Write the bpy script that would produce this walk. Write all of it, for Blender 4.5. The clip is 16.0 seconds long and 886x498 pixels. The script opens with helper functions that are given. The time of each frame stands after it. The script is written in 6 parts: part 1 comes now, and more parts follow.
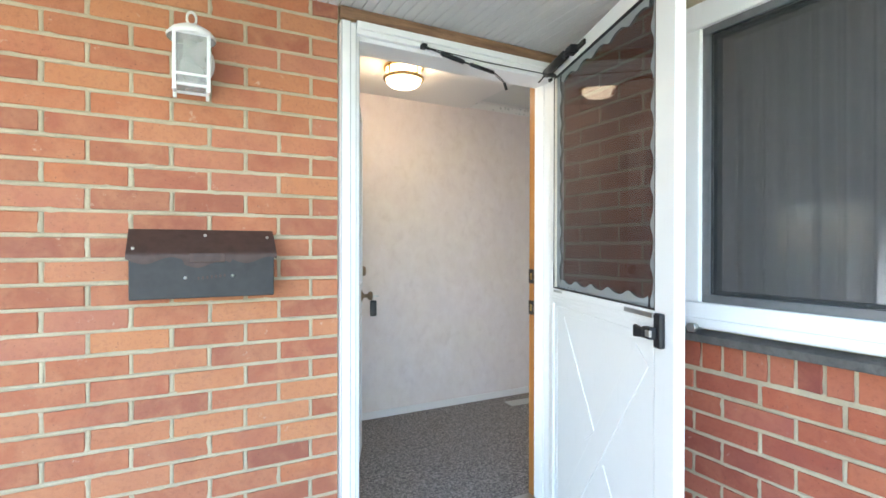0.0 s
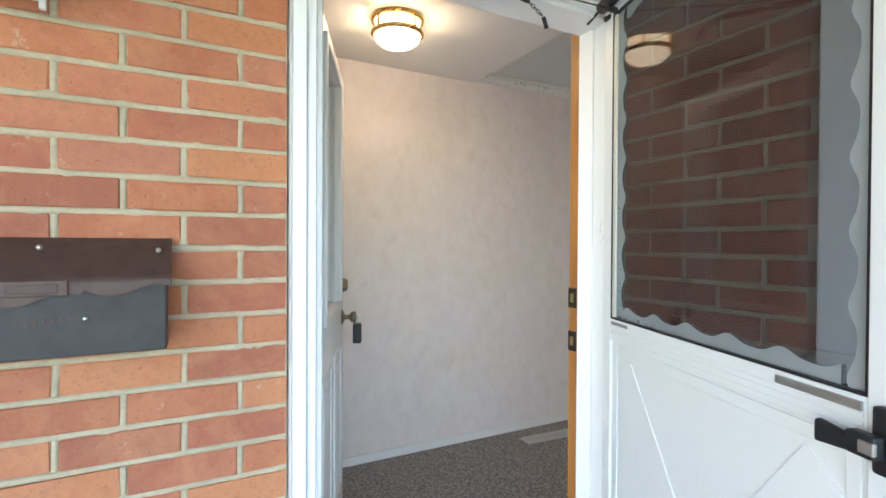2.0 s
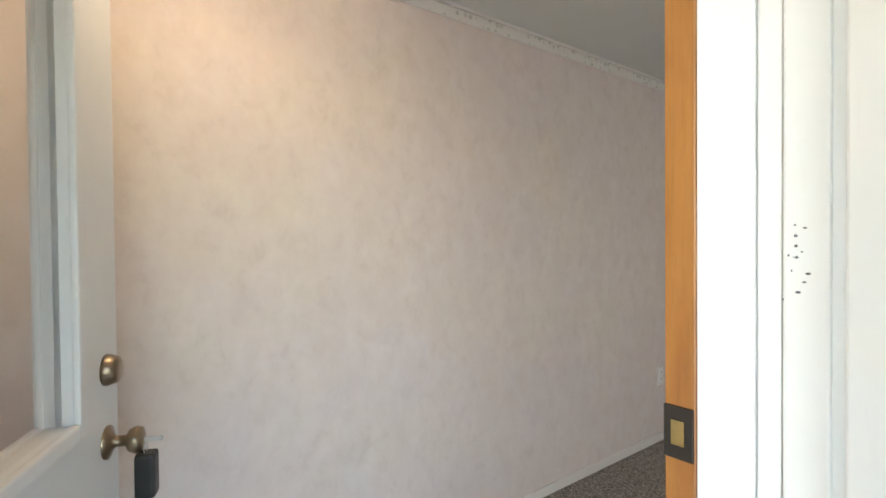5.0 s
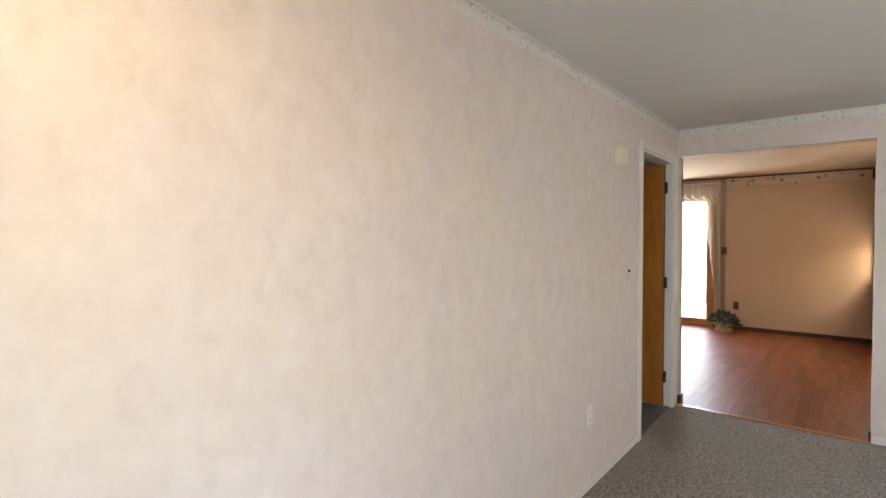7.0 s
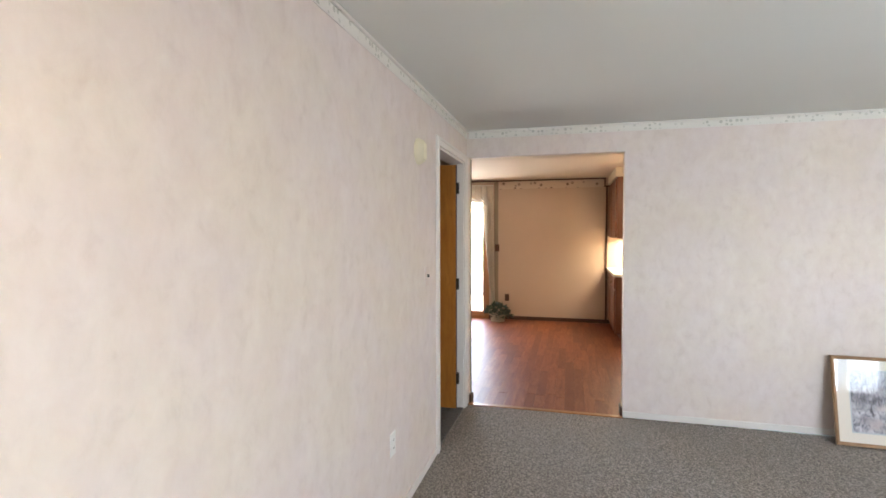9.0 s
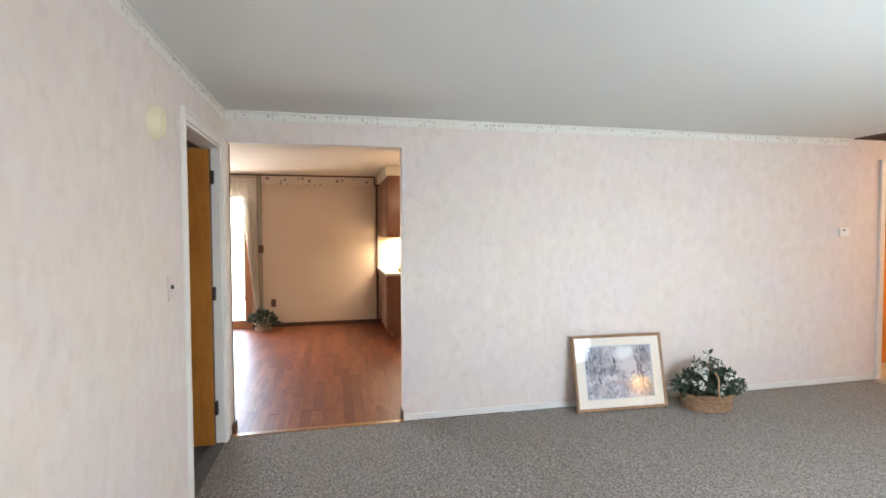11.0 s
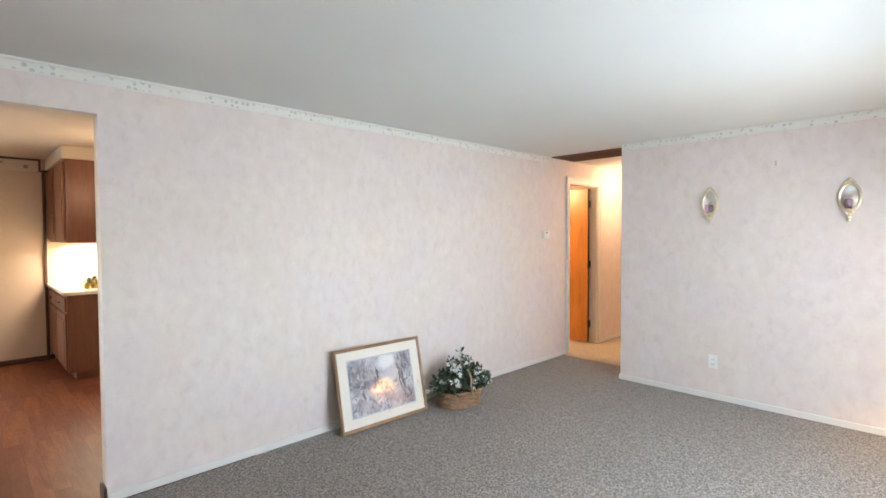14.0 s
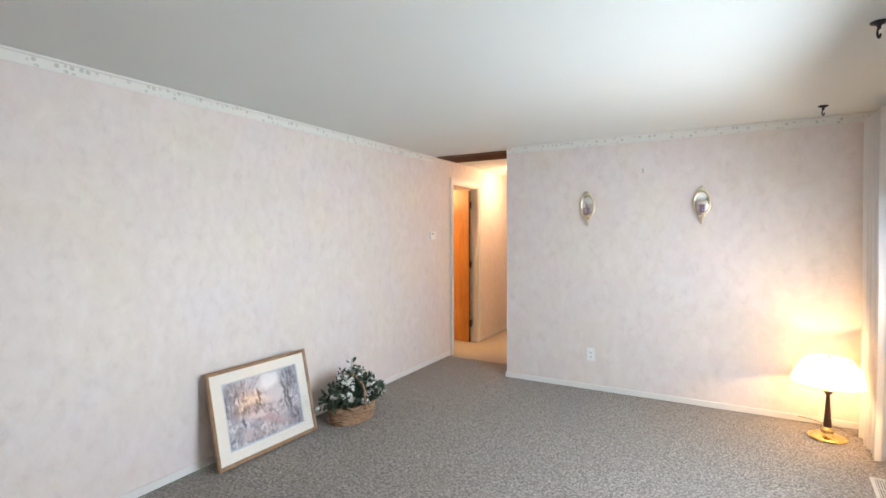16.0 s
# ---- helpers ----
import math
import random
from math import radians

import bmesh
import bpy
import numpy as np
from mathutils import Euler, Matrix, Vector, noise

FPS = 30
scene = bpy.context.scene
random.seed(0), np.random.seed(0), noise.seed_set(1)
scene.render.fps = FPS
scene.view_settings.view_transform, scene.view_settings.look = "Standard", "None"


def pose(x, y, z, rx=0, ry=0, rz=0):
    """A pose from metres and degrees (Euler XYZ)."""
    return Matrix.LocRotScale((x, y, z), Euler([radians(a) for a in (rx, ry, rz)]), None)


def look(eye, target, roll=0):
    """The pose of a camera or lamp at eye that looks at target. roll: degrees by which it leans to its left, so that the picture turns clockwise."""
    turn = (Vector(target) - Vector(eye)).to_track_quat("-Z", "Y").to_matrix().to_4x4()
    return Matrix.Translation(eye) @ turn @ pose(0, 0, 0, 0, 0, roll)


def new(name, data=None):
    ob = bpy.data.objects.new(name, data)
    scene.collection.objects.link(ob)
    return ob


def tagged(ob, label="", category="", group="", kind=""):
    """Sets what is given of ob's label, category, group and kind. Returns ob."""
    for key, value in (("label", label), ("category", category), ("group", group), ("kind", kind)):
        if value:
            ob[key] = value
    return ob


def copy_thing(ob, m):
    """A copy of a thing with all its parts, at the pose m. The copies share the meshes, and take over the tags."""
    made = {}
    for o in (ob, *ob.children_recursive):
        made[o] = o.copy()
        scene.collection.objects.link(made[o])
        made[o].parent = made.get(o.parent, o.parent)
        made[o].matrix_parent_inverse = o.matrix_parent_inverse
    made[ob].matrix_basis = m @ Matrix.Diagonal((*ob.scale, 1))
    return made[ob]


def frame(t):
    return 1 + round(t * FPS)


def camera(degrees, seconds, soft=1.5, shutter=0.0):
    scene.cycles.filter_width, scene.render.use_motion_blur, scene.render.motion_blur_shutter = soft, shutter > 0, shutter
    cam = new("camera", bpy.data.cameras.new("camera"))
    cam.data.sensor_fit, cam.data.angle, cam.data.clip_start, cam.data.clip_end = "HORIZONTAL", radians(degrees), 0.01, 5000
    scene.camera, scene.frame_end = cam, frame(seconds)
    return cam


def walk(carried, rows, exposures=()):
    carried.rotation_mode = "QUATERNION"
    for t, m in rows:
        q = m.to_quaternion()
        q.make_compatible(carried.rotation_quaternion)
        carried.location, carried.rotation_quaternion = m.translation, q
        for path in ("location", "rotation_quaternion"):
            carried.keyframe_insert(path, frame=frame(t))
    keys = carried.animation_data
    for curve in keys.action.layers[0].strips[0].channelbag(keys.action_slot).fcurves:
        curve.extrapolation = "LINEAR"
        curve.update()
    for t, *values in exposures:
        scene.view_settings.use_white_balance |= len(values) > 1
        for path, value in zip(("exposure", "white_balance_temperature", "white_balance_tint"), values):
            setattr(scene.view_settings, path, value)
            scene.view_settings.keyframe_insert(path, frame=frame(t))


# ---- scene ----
cam = camera(84.4, 16.0, soft=1.6)
PATH = [
    (0, (-0.48, -1.734, 1.195), (0.446, 0.039, 1.187), 0.1),
    (0.5, (-0.406, -1.627, 1.206), (0.518, 0.147, 1.195), 0.1),
    (1, (-0.336, -1.466, 1.212), (0.589, 0.307, 1.197), 0.2),
    (1.5, (-0.283, -1.302, 1.228), (0.648, 0.468, 1.21), 0.2),
    (2, (-0.204, -1.135, 1.24), (0.73, 0.633, 1.219), 0.3),
    (2.5, (-0.128, -0.967, 1.246), (0.81, 0.799, 1.23), 0.5),
    (3, (-0.052, -0.801, 1.259), (0.915, 0.95, 1.24), 0.4),
    (3.5, (0.053, -0.636, 1.278), (1.072, 1.084, 1.252), 0.1),
    (4, (0.167, -0.468, 1.287), (1.227, 1.228, 1.261), -0.1),
    (4.5, (0.252, -0.314, 1.301), (1.391, 1.33, 1.272), -0.3),
    (5, (0.369, -0.161, 1.303), (1.581, 1.43, 1.273), -0.5),
    (5.2, (0.414, -0.108, 1.309), (1.652, 1.463, 1.288), -0.5),
    (7.5, (0.84, 0.491, 1.461), (2.479, 1.636, 1.397), 0.1),
    (8, (0.942, 0.553, 1.468), (2.68, 1.54, 1.401), 0.2),
    (8.5, (1.033, 0.618, 1.473), (2.886, 1.369, 1.404), 0.1),
    (9, (1.129, 0.651, 1.479), (3.064, 1.153, 1.41), -0.1),
    (11.5, (1.58, 0.761, 1.466), (3.474, 0.122, 1.396), -0.2),
    (12, (1.664, 0.781, 1.468), (3.484, -0.046, 1.4), -0.2),
    (12.5, (1.739, 0.804, 1.474), (3.477, -0.183, 1.405), -0.2),
    (13, (1.857, 0.784, 1.467), (3.503, -0.351, 1.399), -0.3),
    (13.5, (1.961, 0.769, 1.476), (3.5, -0.506, 1.407), -0.3),
    (14, (2.053, 0.763, 1.46), (3.48, -0.638, 1.398), -0.3),
    (14.5, (2.155, 0.733, 1.46), (3.466, -0.775, 1.392), -0.3),
    (15, (2.246, 0.71, 1.47), (3.438, -0.894, 1.401), -0.3),
    (15.5, (2.324, 0.719, 1.473), (3.406, -0.962, 1.41), -0.3),
    (16, (2.387, 0.731, 1.472), (3.375, -1.007, 1.407), -0.3),
]
walk(cam, [(t, look(eye, to, roll)) for t, eye, to, roll in PATH],
     [(0.0, 3.42, 6480, 10), (2.5, 3.24, 6600, 10), (4.0, 3.32, 6800, 10), (5.2, 3.46, 7050, 11), (7.5, 4.12, 7200, 13.5),
      (9.0, 4.38, 6750, 12), (11.5, 4.58, 6450, 9.5), (13.0, 4.56, 6380, 9.5), (16.0, 4.46, 6400, 9.5)])

# ---- daylight ----
world = bpy.data.worlds.new("sky")
world.use_nodes = True
scene.world = world
wt = world.node_tree
sky = wt.nodes.new("ShaderNodeTexSky")
sky.sky_type, sky.sun_disc = "NISHITA", False
sky.sun_elevation, sky.sun_rotation = radians(52), radians(25)
wt.links.new(sky.outputs[0], wt.nodes["Background"].inputs[0])
wt.nodes["Background"].inputs[1].default_value = 0.15


def lamp(name, kind, m, energy, color=(1, 1, 1), size=0.1, size_y=None, angle=None, spread=0):
    data = bpy.data.lights.new(name, kind)
    data.energy, data.color = energy, color
    if kind == "AREA" and spread:
        data.spread = radians(spread)
    if kind == "AREA":
        data.shape = "RECTANGLE"
        data.size, data.size_y = size, size_y or size
    elif kind == "POINT":
        data.shadow_soft_size = size
    elif kind == "SUN":
        data.angle = angle
    ob = new(name, data)
    ob.matrix_world = m
    return ob


# the sun stands behind the house, so that the porch lies in open shade
lamp("sun", "SUN", look((3, 6, 9), (0, 0, 0)), 5.0, (1.0, 0.95, 0.88), angle=radians(0.6))
for wy, slant, watts in ((-2.80, -0.45, 0.42), (-2.28, 0.05, 1.2), (-1.72, 0.15, 1.2), (-1.25, 0.2, 1.2)):
    lamp("window_daylight", "AREA", look((1.55, wy, 1.30), (2.55, wy + slant, 0.98)), watts, (0.80, 0.90, 1.0), 0.44, 0.8, spread=176)
lamp("doorway_daylight", "AREA", look((0.53, 0.16, 1.05), (2.5, 1.5, 1.3)), 0.24, (0.97, 0.97, 1.0), 0.5, 1.6, spread=115)
lamp("patio_daylight", "AREA", look((9.62, 2.75, 1.1), (7.5, 2.4, 0.9)), 3.3, (0.96, 0.97, 1.0), 1.4, 1.9)
lamp("hall_bulb", "POINT", pose(4.75, -5.6, 2.12), 1.15, (1.0, 0.62, 0.36), 0.06)
lamp("bedroom_bulb", "POINT", pose(6.3, -4.4, 2.1), 4.8, (1.0, 0.62, 0.3), 0.08)
lamp("entry_bulb", "POINT", pose(0.646, 0.925, 2.19), 0.9, (1.0, 0.76, 0.52), 0.035)
lamp("table_lamp_bulb", "POINT", pose(1.712, -3.60, 0.47), 0.85, (1.0, 0.62, 0.3), 0.03)
lamp("cabinet_strip_light", "AREA", look((8.85, -0.30, 1.366), (8.85, -0.42, 0.0)), 1.6, (1.0, 0.86, 0.62), 1.0, 0.4)
# added fill that brightens the kitchen; it has no fitting
lamp("kitchen_fill", "POINT", pose(7.3, -0.2, 1.9), 0.38, (1.0, 0.72, 0.45), 0.08)

# ---- materials ----


class Mat:
    """A node material in the making."""

    def __init__(self, name, color=(0.8, 0.8, 0.8), rough=0.5, metal=0.0, coord="Object"):
        self.m = bpy.data.materials.new(name)
        self.m.use_nodes = True
        self.t = self.m.node_tree
        self.b = self.t.nodes["Principled BSDF"]
        self.set("Base Color", (*color, 1))
        self.set("Roughness", rough)
        self.set("Metallic", metal)
        self.v = self.t.nodes.new("ShaderNodeTexCoord").outputs[coord]

    def set(self, key, value):
        self.b.inputs[key].default_value = value

    def node(self, kind, **kw):
        n = self.t.nodes.new(kind)
        for k, v in kw.items():
            if k in n.inputs:
                n.inputs[k].default_value = v
        return n

    def link(self, a, b):
        self.t.links.new(a, b)

    def mapped(self, scale=(1, 1, 1), rot=(0, 0, 0), loc=(0, 0, 0), src=None):
        n = self.t.nodes.new("ShaderNodeMapping")
        n.inputs["Scale"].default_value, n.inputs["Rotation"].default_value, n.inputs["Location"].default_value = scale, rot, loc
        self.link(src or self.v, n.inputs["Vector"])
        return n.outputs[0]

    def shifted(self, amount=40.0):
        """Coordinates shifted by a random amount for each object."""
        info = self.t.nodes.new("ShaderNodeObjectInfo")
        mul = self.t.nodes.new("ShaderNodeMath")
        mul.operation = "MULTIPLY"
        mul.inputs[1].default_value = amount
        self.link(info.outputs["Random"], mul.inputs[0])
        add = self.t.nodes.new("ShaderNodeVectorMath")
        add.operation = "ADD"
        self.link(self.v, add.inputs[0])
        self.link(mul.outputs[0], add.inputs[1])
        return add.outputs[0]

    def random(self):
        return self.t.nodes.new("ShaderNodeObjectInfo").outputs["Random"]

    def noise(self, scale, detail=3.0, rough=0.5, src=None, dist=0.0):
        n = self.node("ShaderNodeTexNoise", Scale=scale, Detail=detail, Roughness=rough, Distortion=dist)
        self.link(src or self.v, n.inputs["Vector"])
        return n.outputs["Fac"]

    def voronoi(self, scale, src=None):
        n = self.node("ShaderNodeTexVoronoi", Scale=scale)
        self.link(src or self.v, n.inputs["Vector"])
        return n.outputs["Distance"]

    def wave(self, scale, dist=2.0, src=None, detail=2.0):
        n = self.node("ShaderNodeTexWave", Scale=scale, Distortion=dist, Detail=detail)
        self.link(src or self.v, n.inputs["Vector"])
        return n.outputs["Fac"]

    def ramp(self, fac, stops):
        n = self.t.nodes.new("ShaderNodeValToRGB")
        e = n.color_ramp.elements
        while len(e) < len(stops):
            e.new(0.5)
        for el, (p, c) in zip(e, stops):
            el.position = p
            el.color = (*c, 1) if len(c) == 3 else c
        self.link(fac, n.inputs[0])
        return n.outputs[0]

    def grey(self, fac, a, b, lo=0.0, hi=1.0):
        return self.ramp(fac, [(lo, (a, a, a)), (hi, (b, b, b))])

    def mix(self, fac, a, b, kind="MIX"):
        n = self.t.nodes.new("ShaderNodeMix")
        n.data_type, n.blend_type = "RGBA", kind
        ins = [s for s in n.inputs if s.enabled]
        for v, s in zip((fac, a, b), ins):
            if isinstance(v, (int, float)):
                s.default_value = v
            elif isinstance(v, tuple):
                s.default_value = (*v, 1)
            else:
                self.link(v, s)
        return [o for o in n.outputs if o.enabled][0]

    def color(self, out):
        self.link(out, self.b.inputs["Base Color"])
        return self

    def rough(self, out):
        self.link(out, self.b.inputs["Roughness"])
        return self

    def bump(self, fac, strength=0.3, dist=0.002):
        n = self.node("ShaderNodeBump", Strength=strength, Distance=dist)
        self.link(fac, n.inputs["Height"])
        if self.b.inputs["Normal"].is_linked:
            self.link(self.b.inputs["Normal"].links[0].from_socket, n.inputs["Normal"])
        self.link(n.outputs[0], self.b.inputs["Normal"])
        return self


def make_wallpaper():
    """Sponged paper: pale pink, cream and a little lilac in soft upright dabs."""
    k = Mat("pale_pink_wallpaper", rough=0.66)
    dab = k.noise(14.0, 5, 0.64, k.mapped((1, 1, 0.75)), 0.3)
    blot = k.noise(6.0, 4, 0.6, k.mapped((1, 1, 0.7), loc=(3, 1, 2)))
    fine = k.noise(52.0, 4, 0.65, k.mapped((1, 1, 0.6)))
    hue = k.noise(2.2, 3, 0.6, k.mapped(loc=(7, 5, 1)))
    c = k.ramp(dab, [(0.32, (0.658, 0.594, 0.562)), (0.46, (0.714, 0.656, 0.627)), (0.58, (0.739, 0.684, 0.656)), (0.70, (0.759, 0.713, 0.685))])
    c = k.mix(k.grey(blot, 0, 0.6, 0.42, 0.68), c, (0.682, 0.613, 0.58))
    c = k.mix(k.grey(fine, 0, 0.25, 0.45, 0.7), c, (0.75, 0.70, 0.66))
    tint = k.ramp(hue, [(0.36, (1.0, 0.985, 0.94)), (0.5, (1.0, 0.98, 0.97)), (0.64, (0.99, 0.972, 0.995))])
    c = k.mix(1.0, c, tint, "MULTIPLY")
    return k.color(c).rough(k.grey(dab, 0.58, 0.72)).bump(fine, 0.14, 0.0015).bump(dab, 0.08, 0.001).m


def make_white(name, col=(0.78, 0.78, 0.76), rough=0.4, dirt=0.25):
    k = Mat(name, rough=rough)
    n = k.noise(5.0, 5, 0.65)
    s = k.noise(60.0, 3, 0.6, k.mapped((1, 1, 0.15)))
    c = k.mix(k.grey(n, 0, dirt, 0.45, 0.8), col, tuple(v * 0.82 for v in col))
    c = k.mix(k.grey(s, 0, dirt, 0.6, 0.78), c, tuple(v * 0.7 for v in col))
    return k.color(c).rough(k.grey(n, rough - 0.06, rough + 0.12)).bump(s, 0.08, 0.001).m


def make_ceiling(name, a, b):
    k = Mat(name, rough=0.8)
    n = k.noise(0.9, 3, 0.5)
    f = k.noise(90.0, 4, 0.6)
    return k.color(k.mix(k.grey(n, 0, 0.5, 0.3, 0.7), a, b)).bump(f, 0.2, 0.002).m


def make_carpet(name, dark, mid, light, tuft_size=1.0):
    """Cut pile of mixed dark and light yarn, with trodden patches."""
    k = Mat(name, rough=0.95)
    yarn = k.noise(76.0 * tuft_size, 3, 0.75, dist=0.9)
    tuft = k.noise(135.0 * tuft_size, 2, 0.75)
    clump = k.noise(17.0 * tuft_size, 3, 0.6)
    patch = k.noise(2.2, 4, 0.6)
    c = k.ramp(yarn, [(0.40, dark), (0.485, mid), (0.56, light), (0.64, tuple(min(0.8, v * 1.25) for v in light))])
    c = k.mix(k.grey(tuft, 0.0, 0.55, 0.5, 0.64), c, dark)
    c = k.mix(k.grey(clump, 0.0, 0.35, 0.52, 0.72), c, dark)
    c = k.mix(k.grey(patch, 0.0, 0.3, 0.4, 0.7), c, mid)
    k.set("Sheen Weight", 0.15)
    return k.color(c).bump(yarn, 0.6, 0.006).bump(tuft, 0.5, 0.006).bump(patch, 0.3, 0.01).m


def make_brick(name="red_clay_brick", tint=(1, 1, 1)):
    k = Mat(name, rough=0.85)
    v = k.shifted()
    base = k.ramp(k.random(), [(0.0, (0.29, 0.095, 0.062)), (0.18, (0.45, 0.16, 0.075)), (0.36, (0.37, 0.12, 0.07)), (0.55, (0.51, 0.21, 0.095)), (0.7, (0.42, 0.16, 0.10)), (0.86, (0.47, 0.16, 0.072)), (1.0, (0.27, 0.092, 0.065))])
    fine = k.noise(70, 5, 0.7, v)
    big = k.noise(8, 4, 0.65, v, 0.8)
    pit = k.noise(150, 2, 0.5, v)
    smoke = k.noise(3.5, 3, 0.6, v)
    c = k.mix(k.grey(big, 0, 0.6, 0.4, 0.75), base, (0.54, 0.25, 0.125))
    c = k.mix(k.grey(smoke, 0, 0.45, 0.55, 0.75), c, (0.27, 0.10, 0.08))
    c = k.mix(k.grey(fine, 0, 0.5, 0.5, 0.8), c, (0.24, 0.085, 0.055))
    chalk = k.noise(24, 5, 0.72, v)
    c = k.mix(k.grey(chalk, 0, 0.7, 0.64, 0.75), c, (0.58, 0.44, 0.33))
    c = k.mix(k.grey(pit, 0, 0.6, 0.68, 0.74), c, (0.14, 0.06, 0.045))
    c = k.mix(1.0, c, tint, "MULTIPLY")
    return k.color(c).bump(fine, 0.55, 0.005).bump(big, 0.4, 0.006).bump(pit, -0.3, 0.003).m


def make_mortar():
    k = Mat("sandy_grey_mortar", rough=0.95)
    f = k.noise(160, 4, 0.7)
    b = k.noise(5, 4, 0.6)
    m = k.noise(26, 4, 0.65)
    c = k.ramp(b, [(0.3, (0.42, 0.35, 0.235)), (0.7, (0.56, 0.485, 0.345))])
    c = k.mix(k.grey(m, 0, 0.6, 0.5, 0.72), c, (0.36, 0.31, 0.235))
    c = k.mix(k.grey(f, 0, 0.4, 0.45, 0.75), c, (0.30, 0.265, 0.20))
    return k.color(c).bump(f, 0.6, 0.004).bump(m, 0.6, 0.007).m


def make_wood(name, dark, light, scale=(14, 1.0, 14), rough=0.4, per_piece=False, coat=0.0):
    k = Mat(name, rough=rough)
    src = k.mapped(scale, src=k.shifted(17.0) if per_piece else None)
    g = k.noise(2.2, 6, 0.62, src, 0.6)
    f = k.noise(14, 3, 0.6, src)
    c = k.ramp(g, [(0.3, dark), (0.7, light)])
    c = k.mix(k.grey(f, 0, 0.4, 0.5, 0.75), c, tuple(v * 0.6 for v in dark))
    if per_piece:
        c = k.mix(k.grey(k.random(), 0.0, 0.75), c, tuple(v * 0.72 for v in dark))
    k.set("Coat Weight", coat)
    k.set("Coat Roughness", 0.25)
    return k.color(c).rough(k.grey(f, rough - 0.08, rough + 0.1)).bump(f, 0.12, 0.001).m


def make_metal(name, col, rough=0.25, metal=1.0, wear=0.3):
    k = Mat(name, col, rough, metal)
    n = k.noise(30, 4, 0.6)
    k.color(k.mix(k.grey(n, 0, wear, 0.4, 0.75), col, tuple(v * 0.55 for v in col)))
    return k.rough(k.grey(n, max(0.05, rough - 0.08), rough + 0.15)).m


def make_glass(name, tint=(1, 1, 1), rough=0.0, dust=0.0):
    """A pane: mostly clear, with a mirror-like surface by Fresnel."""
    m = bpy.data.materials.new(name)
    m.use_nodes = True
    t = m.node_tree
    t.nodes.clear()
    out, mixn = t.nodes.new("ShaderNodeOutputMaterial"), t.nodes.new("ShaderNodeMixShader")
    tr, gl, fr = t.nodes.new("ShaderNodeBsdfTransparent"), t.nodes.new("ShaderNodeBsdfGlossy"), t.nodes.new("ShaderNodeLayerWeight")
    po, ra = t.nodes.new("ShaderNodeMath"), t.nodes.new("ShaderNodeMapRange")
    po.operation = "POWER"
    po.inputs[1].default_value = 5.0
    ra.inputs["To Min"].default_value, ra.inputs["To Max"].default_value = 0.045, 0.75
    tr.inputs[0].default_value = (*tint, 1)
    gl.inputs["Roughness"].default_value = rough
    fr.inputs["Blend"].default_value = 0.5
    t.links.new(fr.outputs["Facing"], po.inputs[0])
    t.links.new(po.outputs[0], ra.inputs["Value"])
    t.links.new(ra.outputs["Result"], mixn.inputs[0])
    t.links.new(tr.outputs[0], mixn.inputs[1])
    t.links.new(gl.outputs[0], mixn.inputs[2])
    last = mixn.outputs[0]
    if dust:
        # a thin uneven film of dust
        df, md = t.nodes.new("ShaderNodeBsdfDiffuse"), t.nodes.new("ShaderNodeMixShader")
        co, no, rd = t.nodes.new("ShaderNodeTexCoord"), t.nodes.new("ShaderNodeTexNoise"), t.nodes.new("ShaderNodeMapRange")
        df.inputs[0].default_value = (0.62, 0.62, 0.60, 1)
        no.inputs["Scale"].default_value, no.inputs["Detail"].default_value = 7.0, 5.0
        rd.inputs["From Min"].default_value, rd.inputs["From Max"].default_value = 0.3, 0.7
        rd.inputs["To Min"].default_value, rd.inputs["To Max"].default_value = dust * 0.6, dust * 1.4
        t.links.new(co.outputs["Object"], no.inputs["Vector"])
        t.links.new(no.outputs["Fac"], rd.inputs["Value"])
        t.links.new(rd.outputs["Result"], md.inputs[0])
        t.links.new(last, md.inputs[1])
        t.links.new(df.outputs[0], md.inputs[2])
        last = md.outputs[0]
    t.links.new(last, out.inputs[0])
    return m


def make_emit(name, col, strength, base=(0.9, 0.88, 0.82)):
    k = Mat(name, base, 0.4)
    k.set("Emission Color", (*col, 1))
    k.set("Emission Strength", strength)
    return k.m


